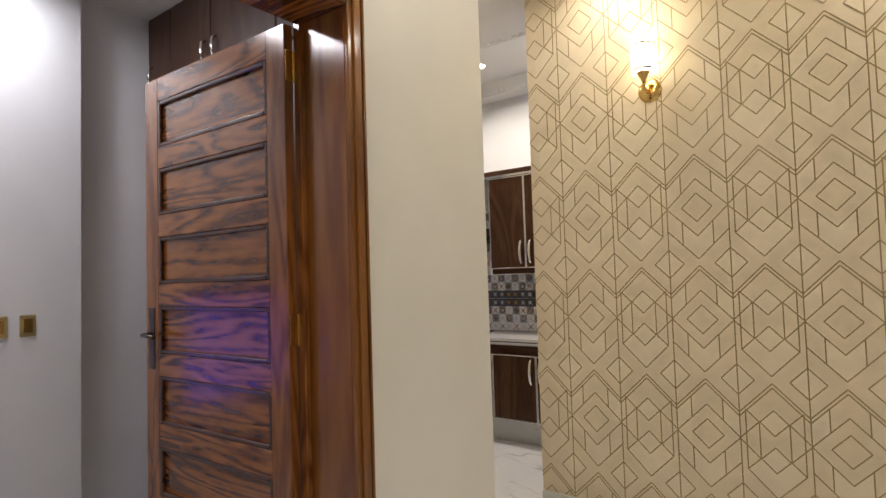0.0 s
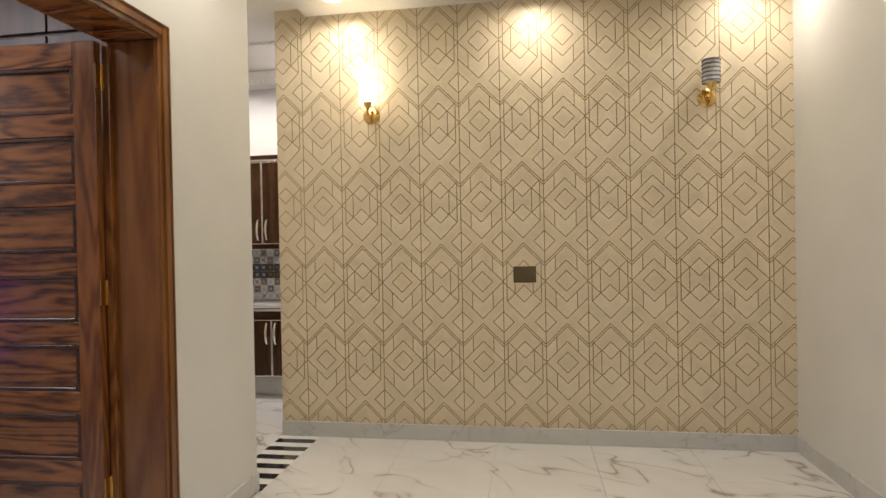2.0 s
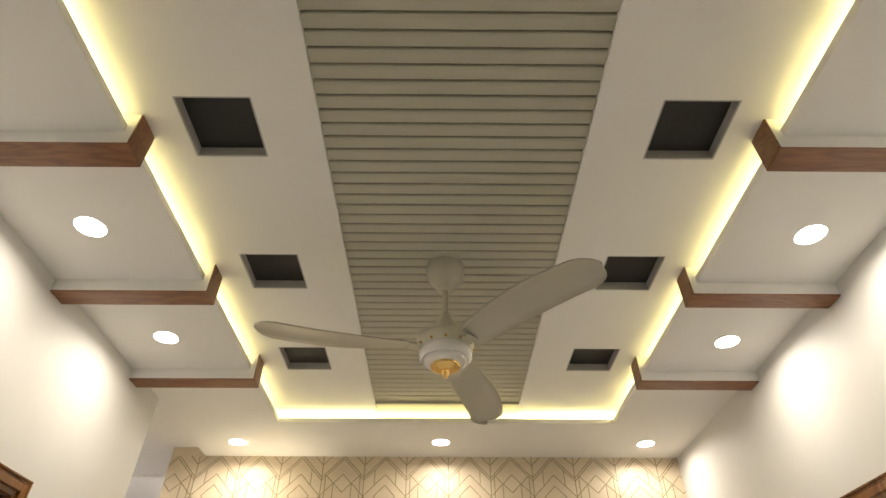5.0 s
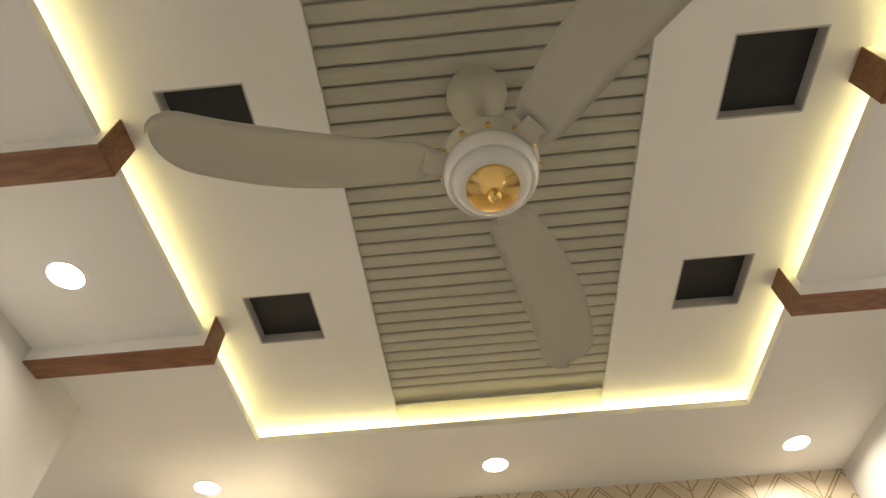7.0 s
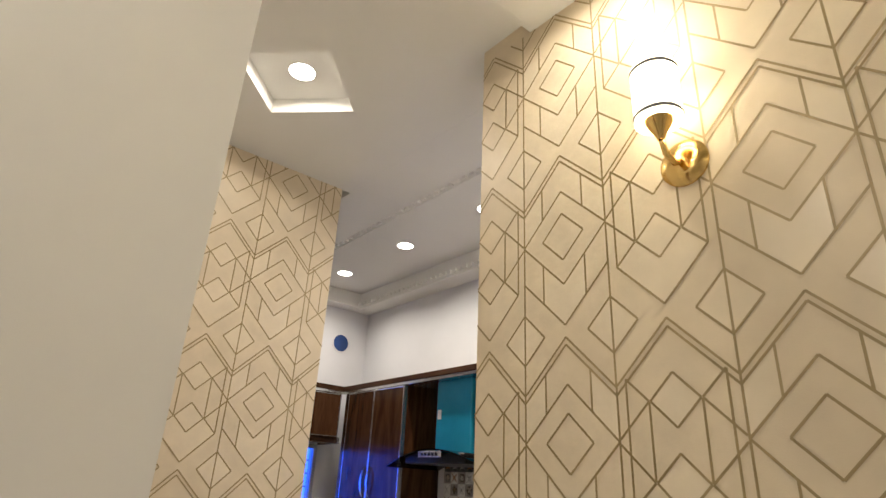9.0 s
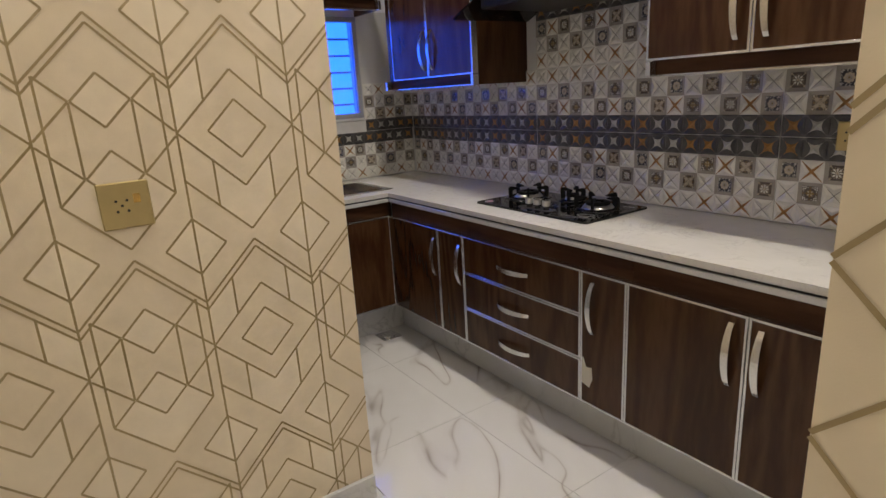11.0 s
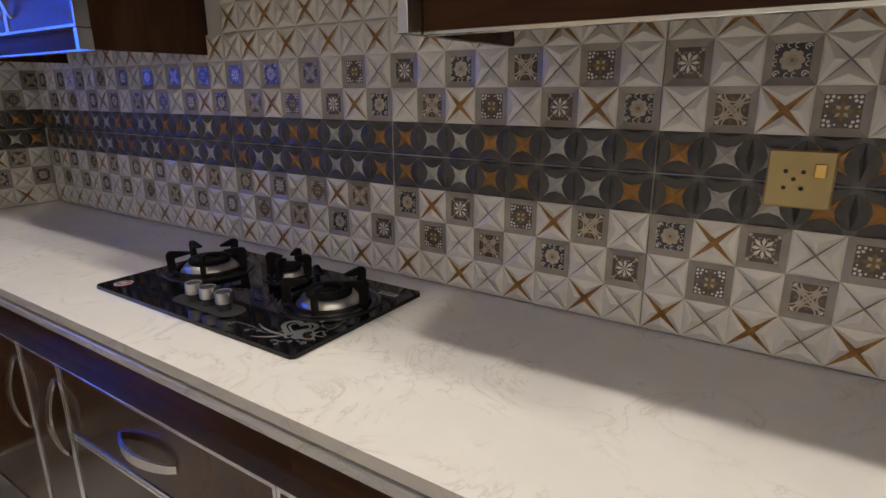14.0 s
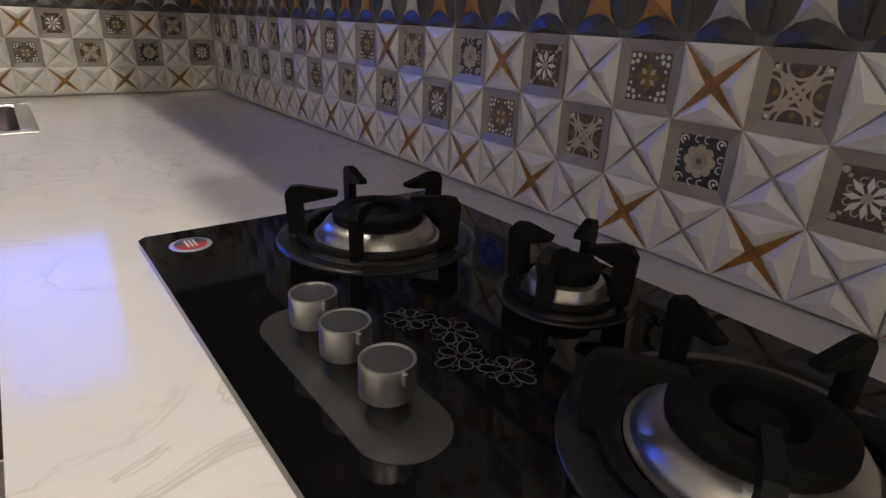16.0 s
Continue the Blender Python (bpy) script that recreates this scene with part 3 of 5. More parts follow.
for y in (-0.005, LT):
    box(bm, (LW - 0.075, y, 1.02), (LW - 0.03, y + 0.005, 1.29), 0.002)
    s = -1 if y < 0 else 1
    tube([(LW - 0.052, y, 1.17), (LW - 0.052, y + s * 0.045, 1.17), (LW - 0.16, y + s * 0.05, 1.165)], 0.009, bm)
part("lever_handle", bm, plain("dark_bronze", (0.10, 0.09, 0.08), 0.3, 0.9), leaf, "dark bronze lever handle and plate")
for z in (0.3, 1.16, 2.1):
    part("hinge", lathe([(0, 0), (0.008, 0), (0.008, 0.11), (0, 0.11)], 10, m=pose(-0.004, -0.006, z)), BRASS, leaf, "brass hinge")
    part("hinge_plate", boxm((-0.003, 0.002, z), (0.0, 0.036, z + 0.11)), BRASS, leaf)

# ---- bedroom and side room seen through the doorways ----
BY0, BY1, BZ0, BZ1 = -0.35, 0.62, 0.55, 1.35   # bedroom window
bm = bmesh.new()
for x0, x1, y1 in ((-3.65, -3.55, 2.15), (-3.55, -3.30, 1.372)):
    y0 = -2.2 if x0 < -3.6 else -2.1
    box(bm, (x0, y0, 0), (x1, BY0, TOP))
    box(bm, (x0, BY1, 0), (x1, y1, TOP))
    box(bm, (x0, BY0, 0), (x1, BY1, BZ0))
    box(bm, (x0, BY0, BZ1), (x1, BY1, TOP))
box(bm, (-3.55, 1.372, 0), (-3.425, 2.15, TOP))
structure("bedroom_wall", bm, GREYW, "pale painted bedroom wall with a window", "wall")
bwin = thing("window_2", pose(0, 0, 0), "grey-framed bedroom window with blue evening light outside", "window", kind="structure")
FR2 = plain("grey_bedroom_frame", (0.42, 0.44, 0.48), 0.35, metal=0.3)
bm = bmesh.new()
for p, q in (((BY0, BZ0), (BY1, BZ0 + 0.04)), ((BY0, BZ1 - 0.04), (BY1, BZ1)), ((BY0, BZ0 + 0.04), (BY0 + 0.04, BZ1 - 0.04)), ((BY1 - 0.04, BZ0 + 0.04), (BY1, BZ1 - 0.04))):
    box(bm, (-3.52, p[0], p[1]), (-3.47, q[0], q[1]), 0.003)
part("window_frame", bm, FR2, bwin)
part("mullion", boxm((-3.515, 0.065, BZ0 + 0.04), (-3.475, 0.105, BZ1 - 0.04), 0.002), FR2, bwin)
bpane = part("pane", boxm((-3.498, BY0 + 0.04, BZ0 + 0.04), (-3.492, BY1 - 0.04, BZ1 - 0.04)), CLEAR, bwin)
bpane.visible_shadow = False
tagged(part("backdrop", boxm((-4.0, -1.0, 0.1), (-3.95, 1.2, 2.1)), glow("violet_dusk_glow", (0.24, 0.16, 1.0), 0.85)), "blue evening light outside the bedroom window", "sky", kind="structure")
structure("bedroom_wall_south", boxm((-3.65, -2.3, 0), (-1.47, -2.2, TOP)), GREYW, "pale painted bedroom wall", "wall")
structure("ceiling_bedroom", boxm((-3.55, -2.2, 3.08), (-1.47, 2.15, 3.12)), CEILP, "white bedroom ceiling", "ceiling")
bm = bmesh.new()
wardrobe = thing("wardrobe", pose(0, 0, 0), "tall dark brown wooden wardrobe with steel handles", "wardrobe")
part("body", boxm((-3.42, 1.82, 0), (-1.5, 2.14, 3.075), 0.003), WARDW, wardrobe)
for k, (x0, x1) in enumerate(((-3.418, -3.15), (-3.14, -2.712), (-2.704, -2.13), (-2.12, -1.51))):
    for z0, z1 in ((0.08, 2.55), (2.57, 3.07)):
        d = part("wardrobe_door", boxm((x0, 1.80, z0), (x1, 1.819, z1), 0.003), WARDW, wardrobe)
        hx = x1 - 0.05 if k % 2 else x0 + 0.05
        hz = 2.62 if z0 > 1 else 1.1
        part("handle", tube([(hx, 1.80, hz), (hx, 1.775, hz + 0.02), (hx, 1.77, hz + 0.07), (hx, 1.775, hz + 0.12), (hx, 1.80, hz + 0.14)], 0.008), CHROME, d)
for y in (1.005, 1.125):
    sw = thing("light_switch", pose(-3.2995, y, 1.215), "bronze wall switch plate on the bedroom wall", "switch", "bedroom switches")
    part("plate", boxm((0, -0.035, -0.055), (0.008, 0.035, 0.055), 0.003), SOCKETM, sw)
    part("rocker", boxm((0.008, -0.02, -0.035), (0.012, 0.02, 0.035), 0.001), BRASS, sw)

# side room with black and gold scroll wallpaper
structure("side_room_wall_east", boxm((4.9, -0.5, 0), (5.0, 3.1, TOP)), PAINT, "cream side room wall", "wall")
structure("side_room_wall_south", boxm((2.33, -0.6, 0), (5.0, -0.5, TOP)), PAINT, "cream side room wall", "wall")
structure("ceiling_side_room", boxm((2.33, -0.5, 2.95), (5.0, 3.0, 2.99)), CEILP, "white side room ceiling", "ceiling")
DAMBLACK = plain("black_wallpaper", (0.018, 0.017, 0.016), 0.5, vary=0.2, grain=0.2)
DAMGOLD = plain("gold_foil_print", (0.50, 0.36, 0.07), 0.3, metal=0.6, vary=0.2, scale=20)
swall = structure("side_room_wall_north", boxm((2.33, 3.0, 0), (5.0, 3.1, TOP)), PAINT, "side room wall with black and gold scroll wallpaper", "wall")
part("wallpaper_ground", boxm((2.33, 2.994, 0.1), (4.9, 3.0, 2.61)), DAMBLACK, swall)


def scroll(bm, cx, cz, r, turn, flip, y):
    """One flat acanthus scroll: a tapering spiral with leaf lobes."""
    a, b = [], []
    for i in range(40):
        t = i / 39
        ang = turn + flip * t * 3.6 * math.pi
        rad = r * (1 - 0.83 * t)
        w = r * (0.15 - 0.07 * t) * (0.5 + min(1, 4 * t))
        a.append((cx + (rad + w) * math.cos(ang), cz + (rad + w) * math.sin(ang)))
        b.append((cx + (rad - w) * math.cos(ang), cz + (rad - w) * math.sin(ang)))
    for i in range(39):
        bm.faces.new([bm.verts.new((x, y, z)) for x, z in (a[i], a[i + 1], b[i + 1], b[i])])
    for k in range(7):
        ang = turn + flip * (0.15 + 0.24 * k) * math.pi
        rad = r * (1 - 0.83 * (0.15 + 0.24 * k) / 3.6)
        tip = (cx + rad * 1.62 * math.cos(ang + flip * 0.42), cz + rad * 1.62 * math.sin(ang + flip * 0.42))
        p, q = [(cx + rad * 1.10 * math.cos(ang + o), cz + rad * 1.10 * math.sin(ang + o)) for o in (-0.3, 0.22)]
        bm.faces.new([bm.verts.new((x, y, z)) for x, z in (p, tip, q)])


bm = bmesh.new()
for i in range(11):
    for j in range(11):
        cx, cz = 2.50 + i * 0.215 + (0.06 if j % 2 else -0.04), 0.22 + j * 0.215
        scroll(bm, cx, cz, 0.106, 0.6 + 1.9 * j + 0.8 * i, 1 if (i + j) % 2 else -1, 2.9925 - 0.0006 * ((i + 2 * j) % 4))
ob = part("wallpaper_scrolls", bm, DAMGOLD, swall)
ob["kind"] = "stuff"

# ---- lounge fittings ----


def downlight(x, y, z, group):
    d = thing("downlight", pose(x, y, z), "round white recessed ceiling downlight, switched on", "downlight", group)
    part("trim_ring", lathe([(0.062, 0.0), (0.061, -0.002), (0.058, -0.003), (0.056, -0.002)], 28), CEILP, d)
    part("lens", lathe([(0.057, -0.003), (0.03, -0.0048), (0, -0.0055)], 28), SPOTG, d)
    return d


for sx, sy in SPOTS:
    downlight(sx, sy, CEIL, "lounge downlights")
for sx, sy in KSPOTS:
    downlight(sx, sy, KT, "kitchen downlights")
downlight(-2.185, 2.735, PC + 0.075, "passage downlight")

# square recesses in the raised ceiling; black backs stand in for unlit depth
for cx in SQX:
    for cy in SQY:
        r = thing("ceiling_recess", pose(cx, cy, MID), "empty square recess in the ceiling, its dark inside painted black, with grey edges", "ceiling recess", "ceiling recesses", "structure")
        bm = bmesh.new()
        for a, b in (((-0.13, -0.13, 0.001), (-0.12, 0.13, 0.042)), ((0.12, -0.13, 0.001), (0.13, 0.13, 0.042)), ((-0.12, -0.13, 0.001), (0.12, -0.12, 0.042)), ((-0.12, 0.12, 0.001), (0.12, 0.13, 0.042))):
            box(bm, a, b)
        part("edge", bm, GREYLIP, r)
        part("back", boxm((-0.13, -0.13, 0.042), (0.13, 0.13, 0.047)), RECESS_DARK, r)

# ceiling fan
fan = thing("ceiling_fan", pose(0.430, 1.125, -0.12), "cream three-blade ceiling fan with a gold centre cap", "ceiling fan")
part("canopy", lathe([(0, 3.345), (0.082, 3.345), (0.085, 3.32), (0.078, 3.285), (0.06, 3.255), (0.045, 3.245), (0.035, 3.22), (0.018, 3.21), (0, 3.21)], 36), FANW, fan)
part("rod", lathe([(0.012, 3.22), (0.012, 3.06)], 16), FANW, fan)
part("coupling", lathe([(0.012, 3.10), (0.022, 3.09), (0.045, 3.02), (0.06, 2.99), (0.06, 2.975)], 32), FANW, fan)
part("motor", lathe([(0.0455, 2.985), (0.1074, 2.978), (0.1147, 2.965), (0.1147, 2.935), (0.1019, 2.922), (0.0364, 2.918)], 48), FANW, fan)
part("lower_shell", lathe([(0.1019, 2.925), (0.1083, 2.905), (0.1019, 2.884), (0.0946, 2.876), (0.0883, 2.879), (0.0855, 2.872), (0.0801, 2.862), (0.0683, 2.857), (0.0564, 2.856), (0.0546, 2.866), (0.0182, 2.868)], 48), plain("pearl_enamel", (0.72, 0.71, 0.68), 0.12, vary=0.03, coat=0.5), fan)
cap = part("centre_cap", lathe([(0.060, 2.862), (0.058, 2.848), (0.042, 2.838), (0.016, 2.832), (0.014, 2.815), (0.006, 2.805), (0, 2.804)], 36), BRASS, fan, "gold centre cap")
for k in range(12):
    a = 2 * math.pi * k / 12
    part("screw", lathe([(0, 0), (0.006, 0), (0.006, 0.008), (0, 0.01)], 8, m=pose(0.112 * math.cos(a), 0.112 * math.sin(a), 2.925)), BRASS, fan)


def blade_mesh():
    t = bmesh.new()
    n, xs = 26, []
    top, bot = [], []
    for i in range(n):
        u = 1 - (1 - i / (n - 1)) ** 1.7
        r = 0.125 + 0.615 * u
        half = 0.055 + 0.035 * math.sin(min(1, u * 1.5) * math.pi / 2) - 0.012 * u
        if u > 0.86:
            half *= math.sqrt(max(0.0, 1 - ((u - 0.86) / 0.14) ** 2)) * 0.94 + 0.06
        if u < 0.06:
            half *= 0.75 + 4 * u
        mid = -0.045 * math.sin(u * math.pi * 0.8)
        row = []
        for j in range(7):
            s = -1 + j / 3
            row.append((r, mid + s * half, 0.012 * (1 - s * s) - 0.020 * s * (1 - 0.5 * u)))
        xs.append(row)
    up = [[t.verts.new((x, y, z + 0.002)) for x, y, z in row] for row in xs]
    dn = [[t.verts.new((x, y, z - 0.002)) for x, y, z in row] for row in xs]
    for i in range(n - 1):
        for j in range(6):
            t.faces.new((up[i][j], up[i + 1][j], up[i + 1][j + 1], up[i][j + 1])).smooth = True
            t.faces.new((dn[i][j + 1], dn[i + 1][j + 1], dn[i + 1][j], dn[i][j])).smooth = True
        t.faces.new((up[i][0], dn[i][0], dn[i + 1][0], up[i + 1][0]))
        t.faces.new((up[i][6], up[i + 1][6], dn[i + 1][6], dn[i][6]))
    for row_u, row_d in ((up[0], dn[0]), (up[-1], dn[-1])):
        for j in range(6):
            t.faces.new((row_u[j], row_u[j + 1], row_d[j + 1], row_d[j]))
    bmesh.ops.recalc_face_normals(t, faces=t.faces)
    return t


for ang in (75, 195, 315):
    b = part("blade", blade_mesh(), FANW, fan, smooth=False)
    b.matrix_local = pose(0, 0, 2.93, 0, 0, ang)
    arm = part("blade_bracket", boxm((0.09, -0.03, 2.924), (0.15, 0.03, 2.928), 0.002), FANW, fan)
    arm.matrix_local = pose(0, 0, 0, 0, 0, ang)


def sconce(x, lit):
    s = thing("wall_sconce", pose(x, 3.185, 2.36), "brass wall sconce with a glowing glass shade" if lit else "brass wall sconce with an unlit crystal-ribbed glass shade", "wall light", "wall sconces")
    back = part("backplate", lathe([(0.062, 0), (0.062, 0.006), (0.05, 0.016), (0.03, 0.02), (0, 0.022)], 32, m=pose(0, 0, 0, 90)), BRASS, s)
    part("arm", tube([(0, -0.015, 0), (0, -0.05, -0.02), (0, -0.09, -0.01), (0, -0.105, 0.03)], 0.008), BRASS, s)
    part("cup", lathe([(0.008, 0.02), (0.014, 0.035), (0.036, 0.07), (0.038, 0.075), (0.012, 0.06), (0, 0.055)], 28, m=pose(0, -0.105, 0)), BRASS, s)
    shade = part("shade", lathe([(0.056, 0.07), (0.056, 0.225), (0.053, 0.225), (0.053, 0.073), (0.02, 0.073)], 32, m=pose(0, -0.105, 0)), glow("lit_glass", (1.0, 0.84, 0.55), 9) if lit else plain("smoked_crystal", (0.42, 0.42, 0.44), 0.08, vary=0.1, coat=0.5), s)
    band = plain("dark_crystal_band", (0.22, 0.22, 0.24), 0.1, vary=0.2)
    for k in range(6):
        if lit and k not in (0, 5):
            continue
        part("shade_band", lathe([(0.0565, 0.078 + 0.0265 * k), (0.0585, 0.081 + 0.0265 * k), (0.0585, 0.086 + 0.0265 * k), (0.0565, 0.089 + 0.0265 * k)], 32, m=pose(0, -0.105, 0)), band, shade)
    return s


sconce(-0.755, True)
sconce(1.56, False)


def socket(m, w, h, pins, label, group=""):
    s = thing("wall_socket", m, label, "socket", group)
    part("plate", boxm((-w / 2, -0.009, -h / 2), (w / 2, 0, h / 2), 0.003), SOCKETM if pins else SWITCHM, s)
    if pins:
        t = bmesh.new()
        for dx, dz in ((-0.02, 0.012), (0.004, 0.012), (-0.02, -0.014), (0.004, -0.014), (-0.008, 0.0)):
            lathe([(0, -0.0005), (0.0035, -0.0005), (0.0035, 0.0004), (0, 0.0004)], 8, t, m=pose(dx, -0.0095, dz, 90))
        part("pin_holes", t, BLACK, s)
        part("rocker", boxm((0.018, -0.0125, 0.004), (0.034, -0.009, 0.026), 0.001), BRASS, s)
    else:
        for x in (-w / 4, w / 4):
            part("blank_insert", boxm((x - w * 0.2, -0.0115, -h * 0.33), (x + w * 0.2, -0.009, h * 0.33), 0.001), SWITCHM, s)
    return s


socket(pose(0.332, 3.1825, 1.19), 0.158, 0.114, False, "bronze double switch plate on the wallpapered wall")
socket(pose(-2.8825, 2.78, 1.165, 0, 0, 90), 0.115, 0.115, True, "gold power socket on the wallpapered passage wall")

# ---- kitchen ----
CT = 0.868           # worktop height
YF = 4.185           # front of the base cabinets along the long wall
XF = -4.085          # front of the base cabinets under the window


def bow_handle(m, length, parent):
    """A flat bowed steel pull; runs along local x, stands out along -y."""
    t = bmesh.new()
    n, rows = 14, []
    for i in range(n + 1):
        u = i / n
        x = (u - 0.5) * length
        y = -0.028 * math.sin(u * math.pi) ** 0.7 - 0.002
        w = 0.008 + 0.003 * math.sin(u * math.pi)
        rows.append([(x, y, -w), (x, y, w), (x, y + 0.006, w), (x, y + 0.006, -w)])
    vs = [[t.verts.new(p) for p in r] for r in rows]
    for a, b in zip(vs, vs[1:]):
        for k in range(4):
            t.faces.new((a[k], a[(k + 1) % 4], b[(k + 1) % 4], b[k]))
    t.faces.new(vs[0][::-1])
    t.faces.new(vs[-1])
    bmesh.ops.recalc_face_normals(t, faces=t.faces)
    bmesh.ops.transform(t, matrix=m, verts=t.verts)
    return part("handle", t, CHROME, parent, "bowed steel handle")


def front(parent, name, x0, x1, z0, z1, handle, y=0.0):
    """A laminate front edged in aluminium, facing -y, in the unit's own axes."""
    d = part(name, boxm((x0 + 0.006, y - 0.033, z0 + 0.006), (x1 - 0.006, y, z1 - 0.006), 0.001), CABW, parent)
    t = bmesh.new()
    e = 0.009
    for a, b in (((x0 + 0.001, z0 + 0.001), (x0 + e, z1 - 0.001)), ((x1 - e, z0 + 0.001), (x1 - 0.001, z1 - 0.001)), ((x0 + e, z1 - e), (x1 - e, z1 - 0.001)), ((x0 + e, z0 + 0.001), (x1 - e, z0 + e))):
        box(t, (a[0], y - 0.036, a[1]), (b[0], y - 0.0005, b[1]), 0.001)
    part("edging", t, ALU, d, "aluminium edging")
    if handle == "h":
        bow_handle(Matrix.Translation(((x0 + x1) / 2 - 0.02, y - 0.034, (z0 + z1) / 2 - 0.002)), 0.2, d)
    elif handle:
        hx, hz = handle
        bow_handle(Matrix.Translation((hx, y - 0.034, hz)) @ pose(0, 0, 0, 0, 90, 0), 0.20, d)
    return d


def base_unit(name, m, x0, x1, fronts, label, depth=0.57):
    u = thing(name, m, label, "cabinet", "base cabinets")
    part("carcass", boxm((x0 + 0.001, 0.001, 0.20), (x1 - 0.001, depth, CT - 0.05)), CABW, u)
    for f in fronts:
        front(u, *f)
    part("apron", boxm((x0, -0.003, 0.735), (x1, 0.0008, CT - 0.052), 0.0005), CABH, u)
    return u


B = pose(0, YF, 0)
Z0, Z1 = 0.205, 0.738
base_unit("corner_cabinet", B, XF + 0.02, -3.364, [("cabinet_door", XF + 0.02, -3.571, Z0, Z1, (-3.605, 0.59)), ("cabinet_door", -3.571, -3.364, Z0, Z1, (-3.392, 0.59))],
          "dark brown laminate base cabinet with two doors under the worktop")
dz = (Z1 - Z0) / 3
base_unit("drawer_cabinet", B, -3.364, -2.641, [("drawer", -3.364, -2.641, Z0 + k * dz, Z0 + (k + 1) * dz, "h") for k in range(3)],
          "dark brown laminate cabinet with three drawers under the hob")
narrow = base_unit("narrow_cabinet", B, -2.641, -2.438, [("cabinet_door", -2.641, -2.438, Z0, Z1, (-2.585, 0.60))], "narrow dark brown laminate base cabinet with a torn label")
part("torn_label", prism([(0, 0), (0.035, -0.01), (0.05, 0.03), (0.045, 0.075), (0.02, 0.07), (0.004, 0.11), (0, 0.1)], 0, 0.001, m=Matrix(((1, 0, 0, -2.63), (0, 0, -1, -0.0352), (0, 1, 0, 0.29), (0, 0, 0, 1)))), plain("torn_paper", (0.55, 0.52, 0.45), 0.8), narrow, "torn cream paper label")
base_unit("wide_cabinet", B, -2.438, -1.612, [("cabinet_door", -2.438, -2.03, Z0, Z1, (-2.077, 0.607)), ("cabinet_door", -2.03, -1.612, Z0, Z1, (-1.992, 0.607))],
          "dark brown laminate base cabinet with two wide doors")
base_unit("end_cabinet", B, -1.612, -1.512, [("cabinet_door", -1.612, -1.512, Z0, Z1, None)], "slim dark brown laminate end cabinet")
S = Matrix.Translation((XF, 0, 0)) @ pose(0, 0, 0, 0, 0, 90)
base_unit("sink_cabinet", S, 3.30, YF, [("cabinet_door", 3.30, 3.80, Z0, Z1, (3.755, 0.60)), ("cabinet_door", 3.80, YF - 0.03, Z0, Z1, (3.85, 0.60))],
          "dark brown laminate sink cabinet with two doors")
base_unit("side_cabinet", S, 2.40, 3.30, [("cabinet_door", 2.40, 2.85, Z0, Z1, (2.80, 0.60)), ("cabinet_door", 2.85, 3.30, Z0, Z1, (2.90, 0.60))],
          "dark brown laminate base cabinet with two doors")
bm = bmesh.new()
box(bm, (XF - 0.11, YF + 0.085, 0), (-1.512, YF + 0.10, 0.20), 0.002)
structure("plinth", bm, SKIRT, "grey marble plinth below the base cabinets", "plinth")
structure("plinth_side", boxm((XF - 0.125, 2.37, 0), (XF - 0.11, YF + 0.085, 0.20), 0.002), SKIRT, "grey marble plinth below the sink cabinet", "plinth")

# worktop with the sink cut-out
SX0, SX1, SY0, SY1 = -4.54, -4.15, 3.66, 4.215
wt = thing("worktop", pose(0, 0, 0), "white quartz worktop with fine grey veins and a dark edge groove", "worktop")
T0 = CT - 0.022
bm = bmesh.new()
gx = [-4.708, SX0, SX1, XF + 0.045, -1.512]
gy = [2.37, SY0, YF - 0.033, SY1, 4.755]
gv = {}
for i in range(4):
    for j in range(4):
        if i == 3 and j < 2 or i == 1 and j in (1, 2):
            continue
        bm.faces.new([gv.setdefault((p, q), bm.verts.new((gx[p], gy[q], CT))) if (p, q) not in gv else gv[p, q] for p, q in ((i, j), (i + 1, j), (i + 1, j + 1), (i, j + 1))])
ex = bmesh.ops.extrude_face_region(bm, geom=list(bm.faces))
bmesh.ops.translate(bm, verts=[v for v in ex["geom"] if isinstance(v, bmesh.types.BMVert)], vec=(0, 0, T0 - CT))
bmesh.ops.recalc_face_normals(bm, faces=bm.faces)
part("top", bm, COUNTER, wt)
bm = bmesh.new()
box(bm, (XF + 0.040, YF - 0.023, T0 - 0.010), (-1.513, YF + 0.02, T0), 0)
box(bm, (XF - 0.02, 2.37, T0 - 0.010), (XF + 0.035, YF - 0.023, T0), 0)
part("edge_groove", bm, BLACK, wt)
bm = bmesh.new()
box(bm, (XF + 0.045, YF - 0.033, T0 - 0.030), (-1.513, YF + 0.02, T0 - 0.010), 0.003)
box(bm, (XF - 0.02, 2.37, T0 - 0.030), (XF + 0.045, YF - 0.033, T0 - 0.010), 0.003)
part("lower_edge", bm, SKIRT, wt)

